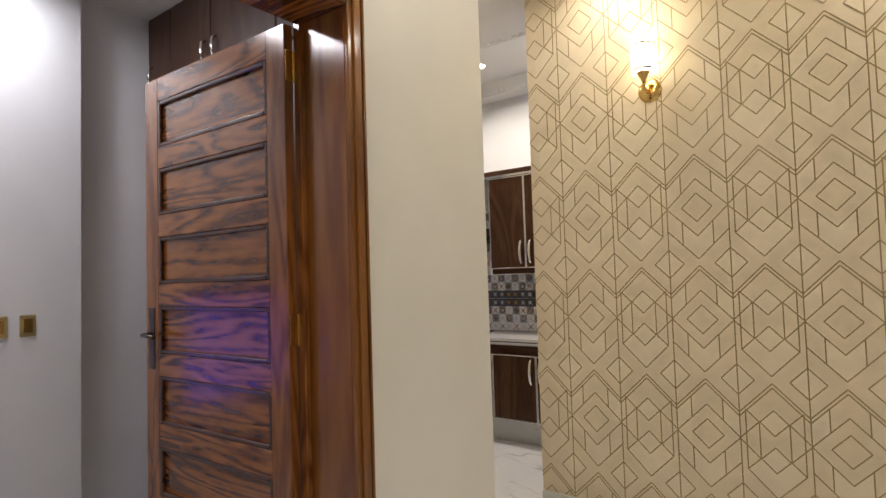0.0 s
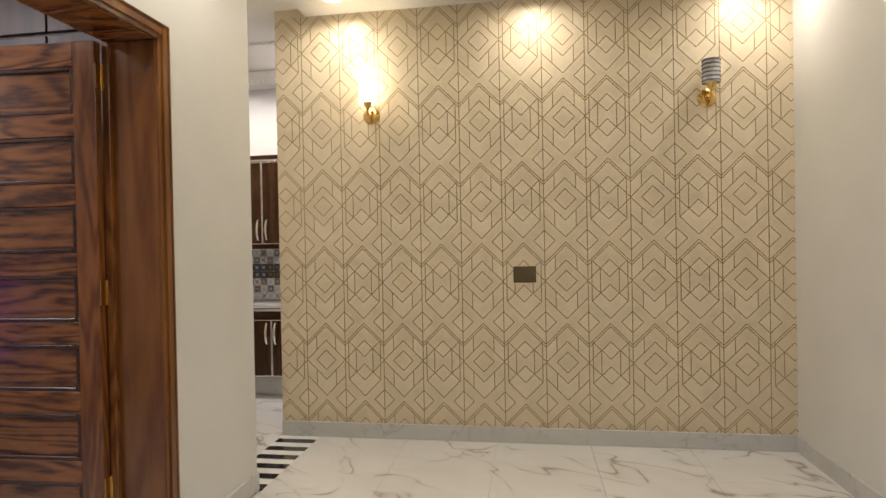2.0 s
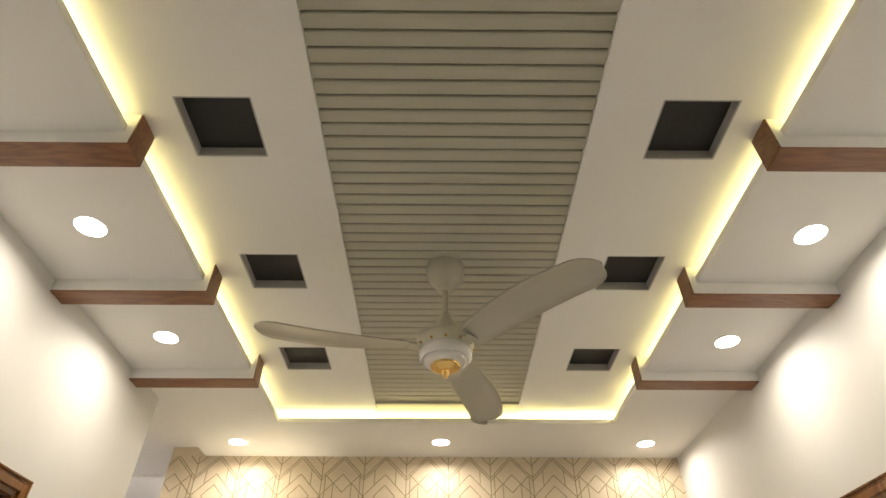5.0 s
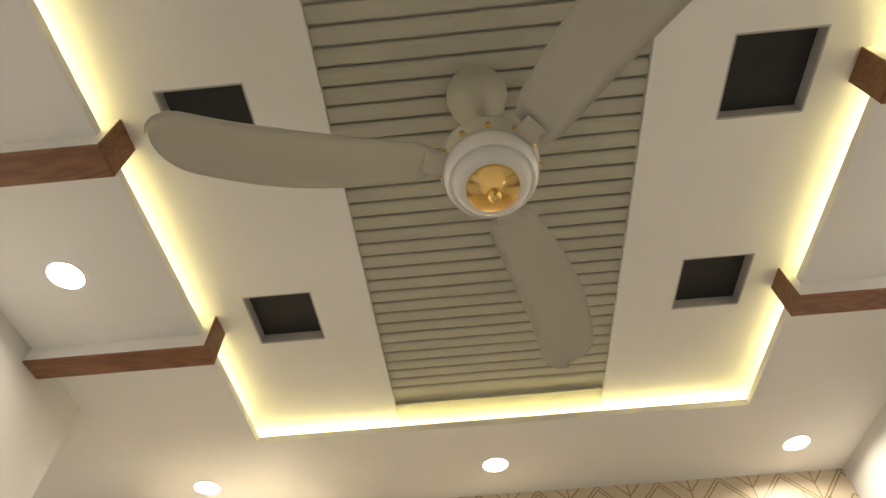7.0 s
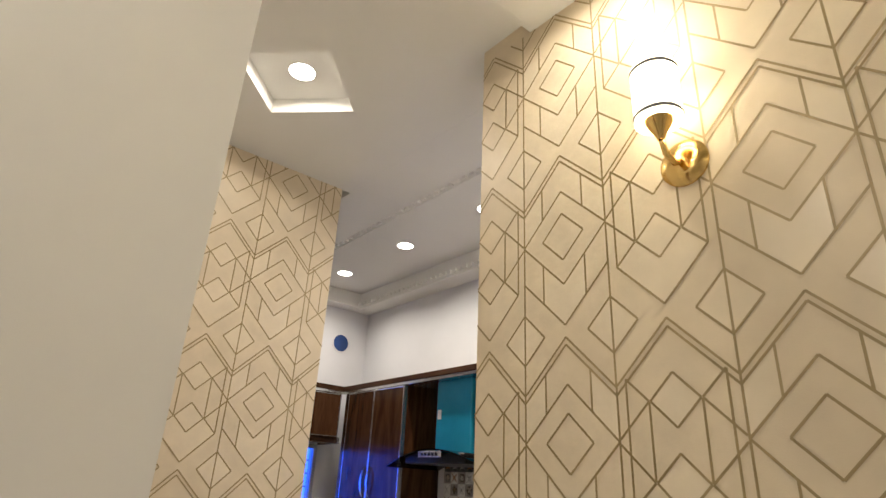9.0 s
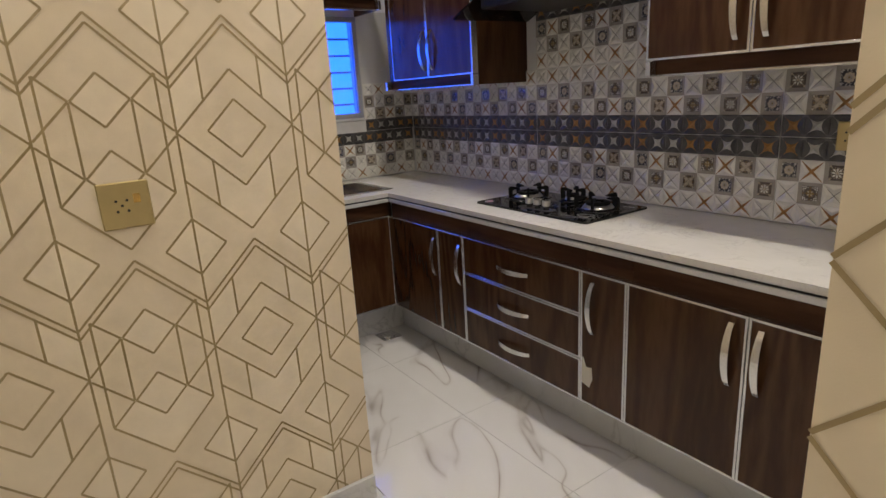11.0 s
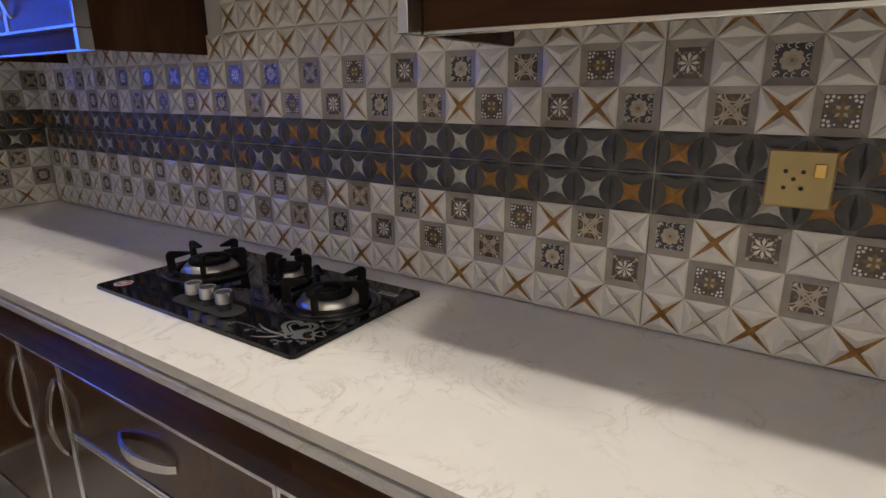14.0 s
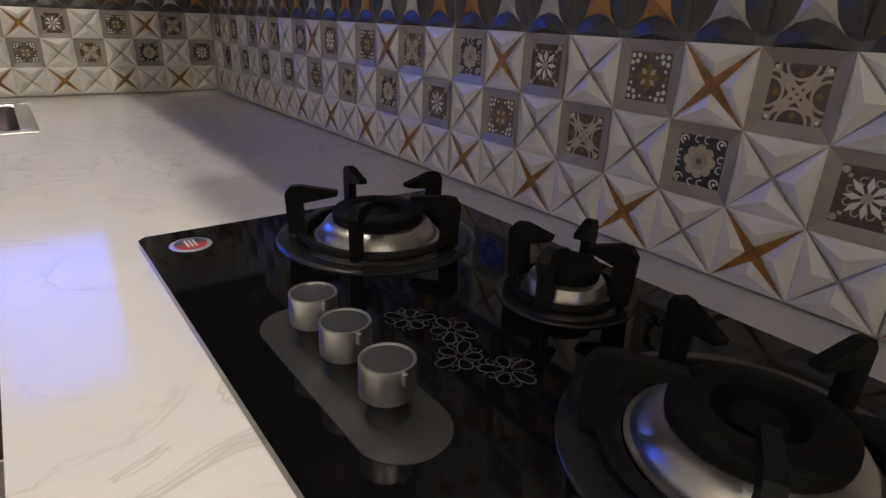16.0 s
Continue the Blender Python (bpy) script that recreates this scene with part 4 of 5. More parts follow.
# sink and tap
sink = thing("kitchen_sink", pose(0, 0, 0), "stainless steel sink bowl set into the white worktop", "sink")
bm = bmesh.new()
d = 0.16
for a, b in (((SX0, SY0, CT - d), (SX0 + 0.004, SY1, CT)), ((SX1 - 0.004, SY0, CT - d), (SX1, SY1, CT)), ((SX0, SY0, CT - d), (SX1, SY0 + 0.004, CT)), ((SX0, SY1 - 0.004, CT - d), (SX1, SY1, CT)), ((SX0, SY0, CT - d - 0.004), (SX1, SY1, CT - d))):
    box(bm, a, b)
part("bowl", bm, CHROME, sink)
bm = bmesh.new()
for a, b in (((SX0 - 0.02, SY0 - 0.02, CT), (SX0 + 0.012, SY1 + 0.02, CT + 0.004)), ((SX1 - 0.012, SY0 - 0.02, CT), (SX1 + 0.02, SY1 + 0.02, CT + 0.004)), ((SX0 + 0.012, SY0 - 0.02, CT), (SX1 - 0.012, SY0 + 0.012, CT + 0.004)), ((SX0 + 0.012, SY1 - 0.012, CT), (SX1 - 0.012, SY1 + 0.02, CT + 0.004))):
    box(bm, a, b, 0.0015)
part("rim", bm, CHROME, sink)
part("waste", lathe([(0, 0.004), (0.03, 0.004), (0.042, 0.001), (0.042, 0)], 24, m=pose((SX0 + SX1) / 2, (SY0 + SY1) / 2, CT - d)), CHROME, sink)
tap = thing("sink_tap", pose(-4.635, 3.93, CT), "chrome sink mixer tap with a tall spout and blue tip", "tap")
part("body", lathe([(0.03, 0), (0.03, 0.008), (0.022, 0.014), (0.022, 0.075), (0.018, 0.085), (0, 0.088)], 24), CHROME, tap)
part("lever", tube([(0.0, 0.0, 0.075), (0.0, 0.035, 0.10), (0.0, 0.075, 0.105)], [0.009, 0.007, 0.006]), CHROME, tap)
part("spout", tube([(0, -0.01, 0.06), (0, -0.012, 0.20), (0.02, -0.012, 0.27), (0.07, -0.012, 0.30), (0.12, -0.012, 0.28), (0.135, -0.012, 0.25)], 0.011, seg=10), CHROME, tap)
drain = thing("floor_drain", pose(-4.11, 4.11, 0), "small steel floor drain in the kitchen corner", "floor drain")
part("plate", boxm((-0.06, -0.06, 0), (0.06, 0.06, 0.004), 0.001), CHROME, drain)
part("cup", lathe([(0.045, 0.004), (0.043, 0.012), (0.02, 0.016), (0, 0.016)], 24), CHROME, drain)

# window over the sink
win = thing("window_1", pose(0.045, 0, 0), "grey-framed kitchen window with blue evening light outside", "window", kind="structure")
FR = plain("grey_window_frame", (0.42, 0.44, 0.48), 0.35, metal=0.3)
bm = bmesh.new()
f = 0.03
for a, b in (((WY0, WZ0), (WY1, WZ0 + f)), ((WY0, WZ1 - f), (WY1, WZ1)), ((WY0, WZ0 + f), (WY0 + f, WZ1 - f)), ((WY1 - f, WZ0 + f), (WY1, WZ1 - f))):
    box(bm, (-4.79, a[0], a[1]), (-4.75, b[0], b[1]), 0.003)
part("window_frame", bm, FR, win)
for y in (WY0 + 0.38, WY0 + 0.76):
    part("mullion", boxm((-4.795, y - 0.018, WZ0 + f), (-4.755, y + 0.018, WZ1 - f), 0.002), FR, win)
part("window_sill", boxm((-4.75, WY0, WZ0 - 0.02), (-4.742, WY1, WZ0 - 0.004), 0.003), SKIRT, win)
pane = part("pane", boxm((-4.778, WY0 + f, WZ0 + f), (-4.772, WY1 - f, WZ1 - f)), CLEAR, win)
pane.visible_shadow = False
for k in range(5):
    z = WZ0 + 0.08 + 0.1 * k
    part("grille_bar", boxm((-4.83, WY0 + 0.03, z), (-4.82, WY1 - 0.03, z + 0.012)), FR, win)
tagged(part("backdrop", boxm((-5.55, 2.4, 0.4), (-5.5, 5.2, 3.0)), SKYG), "blue evening light outside the kitchen window", "sky", kind="structure")

# upper cabinets
UY, UB, UT = 4.432, 1.397, 2.26


def upper(name, m, x0, x1, doors, label, z0=UB, z1=UT, depth=0.321):
    u = thing(name, m, label, "cabinet", "wall cabinets")
    part("carcass", boxm((x0 + 0.0185, 0.0, z0 + 0.052), (x1 - 0.0185, depth, z1)), CABW, u)
    for k, xs in enumerate((x0, x1 - 0.018)):
        side = part("side_panel", boxm((xs, 0.0, z0), (xs + 0.018, depth, z1), 0.0008), CABW, u)
        part("edging", boxm((xs, -0.0355, z0), (xs + 0.018, -0.0002, z0 + 0.049), 0.001), ALU, side, "aluminium edging")
    for a, b, hx in doors:
        front(u, "cabinet_door", a, b, z0 + 0.05, z1 - 0.005, (hx, z0 + 0.19) if hx else None)
    rail = part("bottom_rail", boxm((x0 + 0.0185, 0.004, z0 + 0.006), (x1 - 0.0185, 0.020, z0 + 0.0515), 0.001), CABH, u)
    part("edge_strip", boxm((x0 + 0.0185, 0.002, z0 - 0.001), (x1 - 0.0185, 0.022, z0 + 0.0055), 0.001), ALU, rail, "aluminium strip")
    return u


U = pose(0, UY, 0)
upper("wall_cabinet", U, -2.576, -1.512, [(-2.576, -2.22, -2.265), (-2.22, -1.875, -2.175), (-1.875, -1.512, -1.56)], "dark brown wall cabinet with three doors and aluminium edges")
upper("wall_cabinet", U, -4.40, -3.545, [(-4.30, -3.93, -3.97), (-3.93, -3.545, -3.89)], "dark glossy brown wall cabinet with two doors beside the window", 1.414)
W = Matrix.Translation((-4.42, 0, 0)) @ pose(0, 0, 0, 0, 0, 90)
upper("wall_cabinet", W, 3.0, 4.40, [(3.0, 3.46, None), (3.46, 3.92, None), (3.92, 4.38, None)], "short dark brown cabinet above the window", 1.87, UT, 0.285)
bm = bmesh.new()
box(bm, (-4.46, UY - 0.035, UT + 0.022), (-1.512, 4.755, UT + 0.06), 0.003)
box(bm, (-4.708, 2.9, UT + 0.022), (-4.385, UY - 0.035, UT + 0.06), 0.003)
cor = structure("trim_cabinet_top", bm, CABH, "dark brown cornice board over the wall cabinets", "trim")
bm = bmesh.new()
box(bm, (-4.42, UY - 0.028, UT), (-1.512, 4.755, UT + 0.022), 0.002)
box(bm, (-4.708, 2.9, UT), (-4.392, UY - 0.028, UT + 0.022), 0.002)
part("light_strip", bm, ALU, cor, "aluminium strip below the cornice")

# cooker hood
hood = thing("cooker_hood", pose(-3.085, 0, -0.05), "black curved-glass cooker hood with a blue film-covered chimney", "cooker hood")
part("chimney", boxm((-0.175, 4.47, 1.80), (0.175, 4.755, UT + 0.05), 0.012, seg=3), BLUEFILM, hood, "chimney covered in blue protective film")
part("sticker", boxm((-0.155, 4.467, 2.06), (-0.12, 4.4705, 2.12)), plain("white_sticker", (0.7, 0.7, 0.68), 0.5), hood)
bm = bmesh.new()
n = 24
sec = []
for i in range(n + 1):
    u = -1 + 2 * i / n
    sec.append((0.45 * u, 1.86 - 0.10 * u * u))
pts = [(x, z) for x, z in sec] + [(x, z - 0.008) for x, z in sec[::-1]]
prism(pts, 0, 0.46, bm, m=Matrix(((1, 0, 0, 0), (0, 0, -1, 4.75), (0, 1, 0, 0), (0, 0, 0, 1))))
part("glass_canopy", bm, HOBG, hood, "black curved glass canopy")
part("motor_box", boxm((-0.29, 4.32, 1.775), (0.29, 4.75, 1.835), 0.006), plain("black_hood_steel", (0.02, 0.02, 0.02), 0.3, 0.5), hood)
panel = part("control_panel", boxm((-0.11, 4.287, 1.81), (0.11, 4.30, 1.845), 0.003), CHROME, hood)
for k in range(5):
    part("button", lathe([(0, 0), (0.009, 0), (0.009, 0.004), (0, 0.005)], 12, m=pose(-0.07 + 0.035 * k, 4.287, 1.828, 90)), BLACK, panel)

vent = thing("wall_vent", pose(-4.709, 4.492, 2.752, 0, 90), "round vent hole with blue light in the kitchen wall", "vent", kind="structure")
# the blue light in the hole is painted as the disc's own colour
part("opening", lathe([(0.075, 0.002), (0.07, 0.004), (0, 0.004)], 32), plain("painted_vent_light", (0.02, 0.06, 0.22), 0.4, vary=0.2), vent)
part("collar", lathe([(0.078, 0), (0.086, 0.0), (0.086, 0.006), (0.076, 0.008), (0.075, 0.003)], 32), GREYW, vent)

# hob
HX0, HX1, HY0, HY1, HZ = -3.404, -2.729, 4.275, 4.656, CT
hob = thing("gas_hob", pose((HX0 + HX1) / 2, (HY0 + HY1) / 2, HZ), "black glass three-burner gas hob on the worktop", "gas hob")
hw, hd = (HX1 - HX0) / 2, (HY1 - HY0) / 2
c = 0.008
outline = [(-hw + c, -hd), (hw - c, -hd), (hw, -hd + c), (hw, hd - c), (hw - c, hd), (-hw + c, hd), (-hw, hd - c), (-hw, -hd + c)]
part("glass_top", prism(outline, 0.001, 0.010), HOBG, hob, "black glass plate")
part("under_tray", boxm((-hw + 0.03, -hd + 0.03, 0.0), (hw - 0.03, hd - 0.03, 0.001)), BLACK, hob)
GT = 0.010


def burner(x, y, r, prong, turn, arms, big=True):
    b = part("burner", lathe([(r * 0.96, GT + 0.002), (r * 0.96, GT + 0.0035), (r * 0.91, GT + 0.0045), (r * 0.88, GT + 0.009), (r * 0.79, GT + 0.018), (r * 0.64, GT + 0.020)], 48), BSTEEL, hob, "brushed steel burner base")
    b.matrix_local = pose(x, y, 0)
    part("drip_ring", lathe([(r * 1.52, GT + 0.0002), (r * 1.50, GT + 0.0018), (r * 1.30, GT + 0.0026), (r * 1.26, GT + 0.0014), (r * 0.97, GT + 0.0012)], 56), PRINT, b, "grey enamel ring")
    hole = GT + 0.023 if big else GT + 0.0325
    part("burner_cap", lathe([(r * 0.62, GT + 0.0192), (r * 0.675, GT + 0.020), (r * 0.685, GT + 0.024), (r * 0.675, GT + 0.0305), (r * 0.65, GT + 0.0322), (r * 0.40, GT + 0.0325), (r * 0.37, GT + 0.031 if big else GT + 0.0325), (r * 0.36, hole), (0, hole)], 48), IRON, b, "black cast-iron burner cap")
    if big:
        part("inner_cap", lathe([(r * 0.22, GT + 0.023), (r * 0.22, GT + 0.027), (r * 0.18, GT + 0.029), (0, GT + 0.029)], 28), IRON, b)
    g = part("pan_support", lathe([(r * 1.16, GT + 0.004), (r * 1.20, GT + 0.007), (r * 1.16, GT + 0.011), (r * 1.08, GT + 0.011), (r * 1.06, GT + 0.005)], 44), IRON, b, "black cast-iron pan support")
    for k in range(arms):
        t = bmesh.new()
        ro, ri, hgt = r * 1.27, r * 1.27 - prong, 0.056
        prof = [(ro + 0.004, GT + 0.006), (ro + 0.006, GT + hgt - 0.006), (ro, GT + hgt + 0.002), (ro - 0.010, GT + hgt + 0.003), (ri, GT + hgt - 0.004), (ri + 0.001, GT + hgt - 0.009), (ro - 0.013, GT + hgt - 0.016), (ro - 0.014, GT + 0.012), (r * 1.10, GT + 0.010), (r * 1.10, GT + 0.006)]
        prism(prof, -0.0048, 0.0048, t, m=Matrix(((1, 0, 0, 0), (0, 0, 1, 0), (0, 1, 0, 0), (0, 0, 0, 1))))
        p = part("prong", t, IRON, g)
        p.matrix_local = pose(0, 0, 0, 0, 0, turn + 360 / arms * k)
    return b


cxh, cyh = (HX0 + HX1) / 2, (HY0 + HY1) / 2
burner(-3.283 - cxh, 4.500 - cyh, 0.073, 0.050, 28, 5)
burner(-3.064 - cxh, 4.568 - cyh, 0.042, 0.036, 20, 4, False)
burner(-2.860 - cxh, 4.498 - cyh, 0.073, 0.050, 8, 5)
# control plate and knobs along the front
pl = []
for k in range(24):
    a = math.pi * k / 12
    sx = 0.078 if math.cos(a) > 0 else -0.105
    pl.append((-3.055 - cxh + sx * 0.78 + 0.033 * math.cos(a), 4.345 - cyh + 0.032 * math.sin(a)))
part("control_plate", prism(pl, GT, GT + 0.0006), plain("grey_control_print", (0.036, 0.036, 0.035), 0.34, 0.3), hob)
for k, x in enumerate((-3.113, -3.063, -3.009)):
    kb = part("knob", lathe([(0.012, 0.0175), (0.0176, 0.0175), (0.0176, 0.0405), (0.0160, 0.0405), (0.0156, 0.0397)], 36, m=pose(0, 0, GT)), BSTEEL, hob, "satin steel control knob")
    kb.matrix_local = pose(x - cxh, 4.345 - cyh, 0)
    part("stem", lathe([(0.0135, 0.0006), (0.0125, 0.003), (0.0120, 0.0177)], 28, m=pose(0, 0, GT)), KFACE, kb, "black knob stem")
    part("knob_face", lathe([(0.0160, 0.0396), (0.008, 0.0393), (0, 0.0392)], 28, m=pose(0, 0, GT)), KFACE, kb)
    part("pointer", boxm((0.0165, -0.0015, GT + 0.032), (0.0212, 0.0015, GT + 0.0402), 0.0005), BSTEEL, kb)
# printed ornament: hearts, ribbons and curls
bm = bmesh.new()


def ribbon(bm, pts, w, z):
    for i, ((x0, y0), (x1, y1)) in enumerate(zip(pts, pts[1:])):
        d = Vector((x1 - x0, y1 - y0))
        if d.length < 1e-6:
            continue
        nrm = Vector((-d.y, d.x)).normalized()
        k0, k1 = (w(i / (len(pts) - 1)), w((i + 1) / (len(pts) - 1)))
        bm.faces.new([bm.verts.new((x, y, z)) for x, y in ((x0 - nrm.x * k0, y0 - nrm.y * k0), (x1 - nrm.x * k1, y1 - nrm.y * k1), (x1 + nrm.x * k1, y1 + nrm.y * k1), (x0 + nrm.x * k0, y0 + nrm.y * k0))])


def heart(cx, cy, s, a):
    out = []
    for i in range(33):
        t = 2 * math.pi * i / 32
        x, y = 16 * math.sin(t) ** 3, 13 * math.cos(t) - 5 * math.cos(2 * t) - 2 * math.cos(3 * t) - math.cos(4 * t)
        x, y = x * s / 16, y * s / 16
        out.append((cx + x * math.cos(a) - y * math.sin(a), cy + x * math.sin(a) + y * math.cos(a)))
    return out


def curl(cx, cy, r, a, flip, turns=1.4):
    return [(cx + r * (1 - 0.8 * i / 30) * math.cos(a + flip * turns * 2 * math.pi * i / 30), cy + r * (1 - 0.8 * i / 30) * math.sin(a + flip * turns * 2 * math.pi * i / 30)) for i in range(31)]


zP = GT + 0.0005


def bez(p, q, r, n=16):
    return [((1 - t) ** 2 * p[0] + 2 * t * (1 - t) * q[0] + t * t * r[0] - cxh, (1 - t) ** 2 * p[1] + 2 * t * (1 - t) * q[1] + t * t * r[1] - cyh) for t in [i / n for i in range(n + 1)]]


lift = 0
for hx, hy, hs, ha, hw2 in ((-2.812, 4.364, 0.034, 0.24, 0.0052), (-2.811, 4.365, 0.022, 0.24, 0.0022), (-2.772, 4.348, 0.019, -0.77, 0.0024), (-2.754, 4.365, 0.013, -0.6, 0.0017),
                            (-2.782, 4.335, 0.010, -0.77, 0.0040), (-2.782, 4.335, 0.004, -0.77, 0.0040), (-2.895, 4.318, 0.003, 0.3, 0.0012)):
    ribbon(bm, heart(hx - cxh, hy - cyh, hs, ha), lambda u, k=hw2: k, zP + 0.00008 * lift)
    lift += 1
for p, q, r, k in (((-2.804, 4.327), (-2.850, 4.315), (-2.889, 4.335), 0.0036), ((-2.804, 4.327), (-2.822, 4.298), (-2.856, 4.288), 0.0038), ((-2.804, 4.327), (-2.815, 4.345), (-2.826, 4.330), 0.0030),
                   ((-2.804, 4.327), (-2.792, 4.312), (-2.787, 4.328), 0.0034), ((-2.932, 4.315), (-2.895, 4.322), (-2.867, 4.316), 0.0011), ((-2.867, 4.316), (-2.850, 4.308), (-2.835, 4.318), 0.0012),
                   ((-2.882, 4.305), (-2.875, 4.315), (-2.862, 4.312), 0.0010), ((-2.802, 4.302), (-2.790, 4.296), (-2.776, 4.314), 0.0012), ((-2.786, 4.292), (-2.792, 4.298), (-2.796, 4.304), 0.0010),
                   ((-2.768, 4.322), (-2.755, 4.312), (-2.746, 4.336), 0.0012), ((-2.752, 4.378), (-2.748, 4.405), (-2.754, 4.430), 0.0011), ((-2.752, 4.390), (-2.770, 4.384), (-2.786, 4.404), 0.0010)):
    ribbon(bm, bez(p, q, r), lambda u, k=k: k * (0.35 + 0.65 * math.sin(math.pi * min(1, u + 0.12))), zP + 0.00008 * lift)
    lift += 1
for x, y, r, a, fl in ((-2.932, 4.306, 0.009, 1.4, 1), (-2.882, 4.300, 0.005, 2.0, -1), (-2.860, 4.310, 0.005, 0.5, 1), (-2.802, 4.296, 0.006, 1.0, 1), (-2.774, 4.309, 0.005, 2.6, -1),
                       (-2.786, 4.288, 0.004, 2.0, 1), (-2.748, 4.319, 0.006, 4.2, 1), (-2.745, 4.341, 0.004, 0.4, -1), (-2.756, 4.432, 0.005, 4.2, 1), (-2.772, 4.391, 0.004, 2.0, 1), (-2.789, 4.407, 0.005, 5.0, -1)):
    ribbon(bm, curl(x - cxh, y - cyh, r, a, fl), lambda u: 0.0011 * (1.15 - 0.5 * u), zP + 0.00008 * lift)
    lift += 1
# scrolled leaf motif in the middle of the plate
for k in range(4):
    x, y = -3.100 + 0.033 * k, 4.428 + (0.012 if k % 2 else -0.006)
    for j in range(5):
        a = 0.5 * k + 2 * math.pi * j / 5
        d = 0.019 if (j + k) % 2 else 0.014
        loop = []
        for i in range(13):
            u = 2 * math.pi * i / 12
            p, q = d * (0.5 - 0.5 * math.cos(u)) + 0.003, 0.0048 * math.sin(u) * (1 - 0.3 * math.cos(u))
            loop.append((x - cxh + p * math.cos(a) - q * math.sin(a), y - cyh + p * math.sin(a) + q * math.cos(a)))
        ribbon(bm, loop, lambda u: 0.00042, zP + 0.0001 * ((j + k) % 6))
        ribbon(bm, curl(x - cxh + 0.015 * math.cos(a + 0.6), y - cyh + 0.015 * math.sin(a + 0.6), 0.005, a, 1 if j % 2 else -1, 1.0), lambda u: 0.00036, zP + 0.0001 * ((j + k + 3) % 6))
part("printed_ornament", bm, plain("silver_glass_print", (0.115, 0.115, 0.11), 0.35), hob, "grey heart and ribbon print on the glass")
badge = part("round_badge", lathe([(0, GT + 0.001), (0.019, GT + 0.001), (0.021, GT + 0.0002)], 28), plain("silver_badge", (0.45, 0.46, 0.48), 0.3, 0.5), hob, "round silver and red maker's badge")
badge.matrix_local = pose(-hw + 0.047, -hd + 0.043, 0)
half = [(0.0165 * math.cos(a), 0.0165 * math.sin(a)) for a in [-0.5 * math.pi + math.pi * i / 14 for i in range(15)]]
part("red_field", prism(half, GT + 0.0011, GT + 0.0015), plain("red_enamel", (0.35, 0.03, 0.03), 0.3), badge)
half = [(-x, y) for x, y in half]
part("dark_field", prism(half[::-1], GT + 0.0011, GT + 0.0015), plain("navy_enamel", (0.03, 0.04, 0.09), 0.3), badge)
for k in range(3):
    part("badge_bar", boxm((-0.011, -0.005 + 0.004 * k, GT + 0.0016), (0.010, -0.003 + 0.004 * k, GT + 0.0018)), TW, badge)
lab = part("rating_label", boxm((-0.024, -0.0075, GT), (0.024, 0.0075, GT + 0.0008), 0.0003), plain("silver_label", (0.55, 0.55, 0.53), 0.35, 0.3), hob, "small silver label")
lab.matrix_local = pose(hw - 0.055, hd - 0.052, 0)
for k in range(4):
    part("label_bar", boxm((-0.018 + 0.0095 * k, -0.004, GT + 0.0009), (-0.011 + 0.0095 * k, 0.004, GT + 0.0011)), BLACK, lab)

socket(pose(-2.048, 4.7405, 1.178), 0.094, 0.092, True, "gold power socket on the patterned kitchen tiles")

# ---- splashback tiles, each 0.6 by 0.3 m with 8 by 4 relief fields ----
CW = 0.075
MATS = [TW, TG, TO, TD, TT, TB, TS, TA, TC, TN, TQ, TP]


def fan_face(bm, pts, centre, mi, flip=False):
    vc = bm.verts.new(centre)
    vs = [bm.verts.new(p) for p in pts]
    for i in range(len(vs)):
        bm.faces.new((vs[i], vs[(i + 1) % len(vs)], vc)).material_index = mi


def field_x(bm, x, y, w, h, line):
    """A pillowed white field with a cross of grooves."""
    t = 0.0026 if line == 1 else 0.0058
    cx, cy = x + w / 2, y + h / 2
    cs = [(x, y), (x + w, y), (x + w, y + h), (x, y + h)]
    for k in range(4):
        a, b = cs[k], cs[(k + 1) % 4]
        mx, my = (a[0] + b[0]) / 2, (a[1] + b[1]) / 2
        ux, uy = (b[0] - a[0]) / w if abs(b[0] - a[0]) > 1e-6 else 0, (b[1] - a[1]) / h if abs(b[1] - a[1]) > 1e-6 else 0
        ix, iy = (cx - mx), (cy - my)
        p0, p1 = (a[0] + ux * t * 0.3, a[1] + uy * t * 0.3), (b[0] - ux * t * 0.3, b[1] - uy * t * 0.3)
        tip = (cx - ix * t / CW * 1.2, cy - iy * t / CW * 1.2)
        q = (mx + ix * 0.45, my + iy * 0.45)
        v = [bm.verts.new((p0[0], p0[1], 0.004)), bm.verts.new((p1[0], p1[1], 0.004)), bm.verts.new((tip[0], tip[1], 0.0048)), bm.verts.new((q[0], q[1], 0.0105)), bm.verts.new((mx + ix * 0.12, my + iy * 0.12, 0.0065))]
        for f in ((v[0], v[1], v[4]), (v[1], v[3], v[4]), (v[0], v[4], v[3]), (v[1], v[2], v[3]), (v[0], v[3], v[2])):
            bm.faces.new(f).material_index = 0
    # a thin four-pointed star along the diagonals
    ri = w * (0.030 if line == 1 else 0.095)
    vc = bm.verts.new((cx, cy, 0.0066))
    ring = []
    for k in range(4):
        ring.append(bm.verts.new((cs[k][0], cs[k][1], 0.0052)))
        a = -math.pi / 2 + k * math.pi / 2
        ring.append(bm.verts.new((cx + ri * math.cos(a), cy + ri * math.sin(a), 0.0074)))
    ring = [ring[i] for i in (0, 1, 2, 3, 4, 5, 6, 7)]
    for i in range(8):
        bm.faces.new((ring[i], ring[(i + 1) % 8], vc)).material_index = line


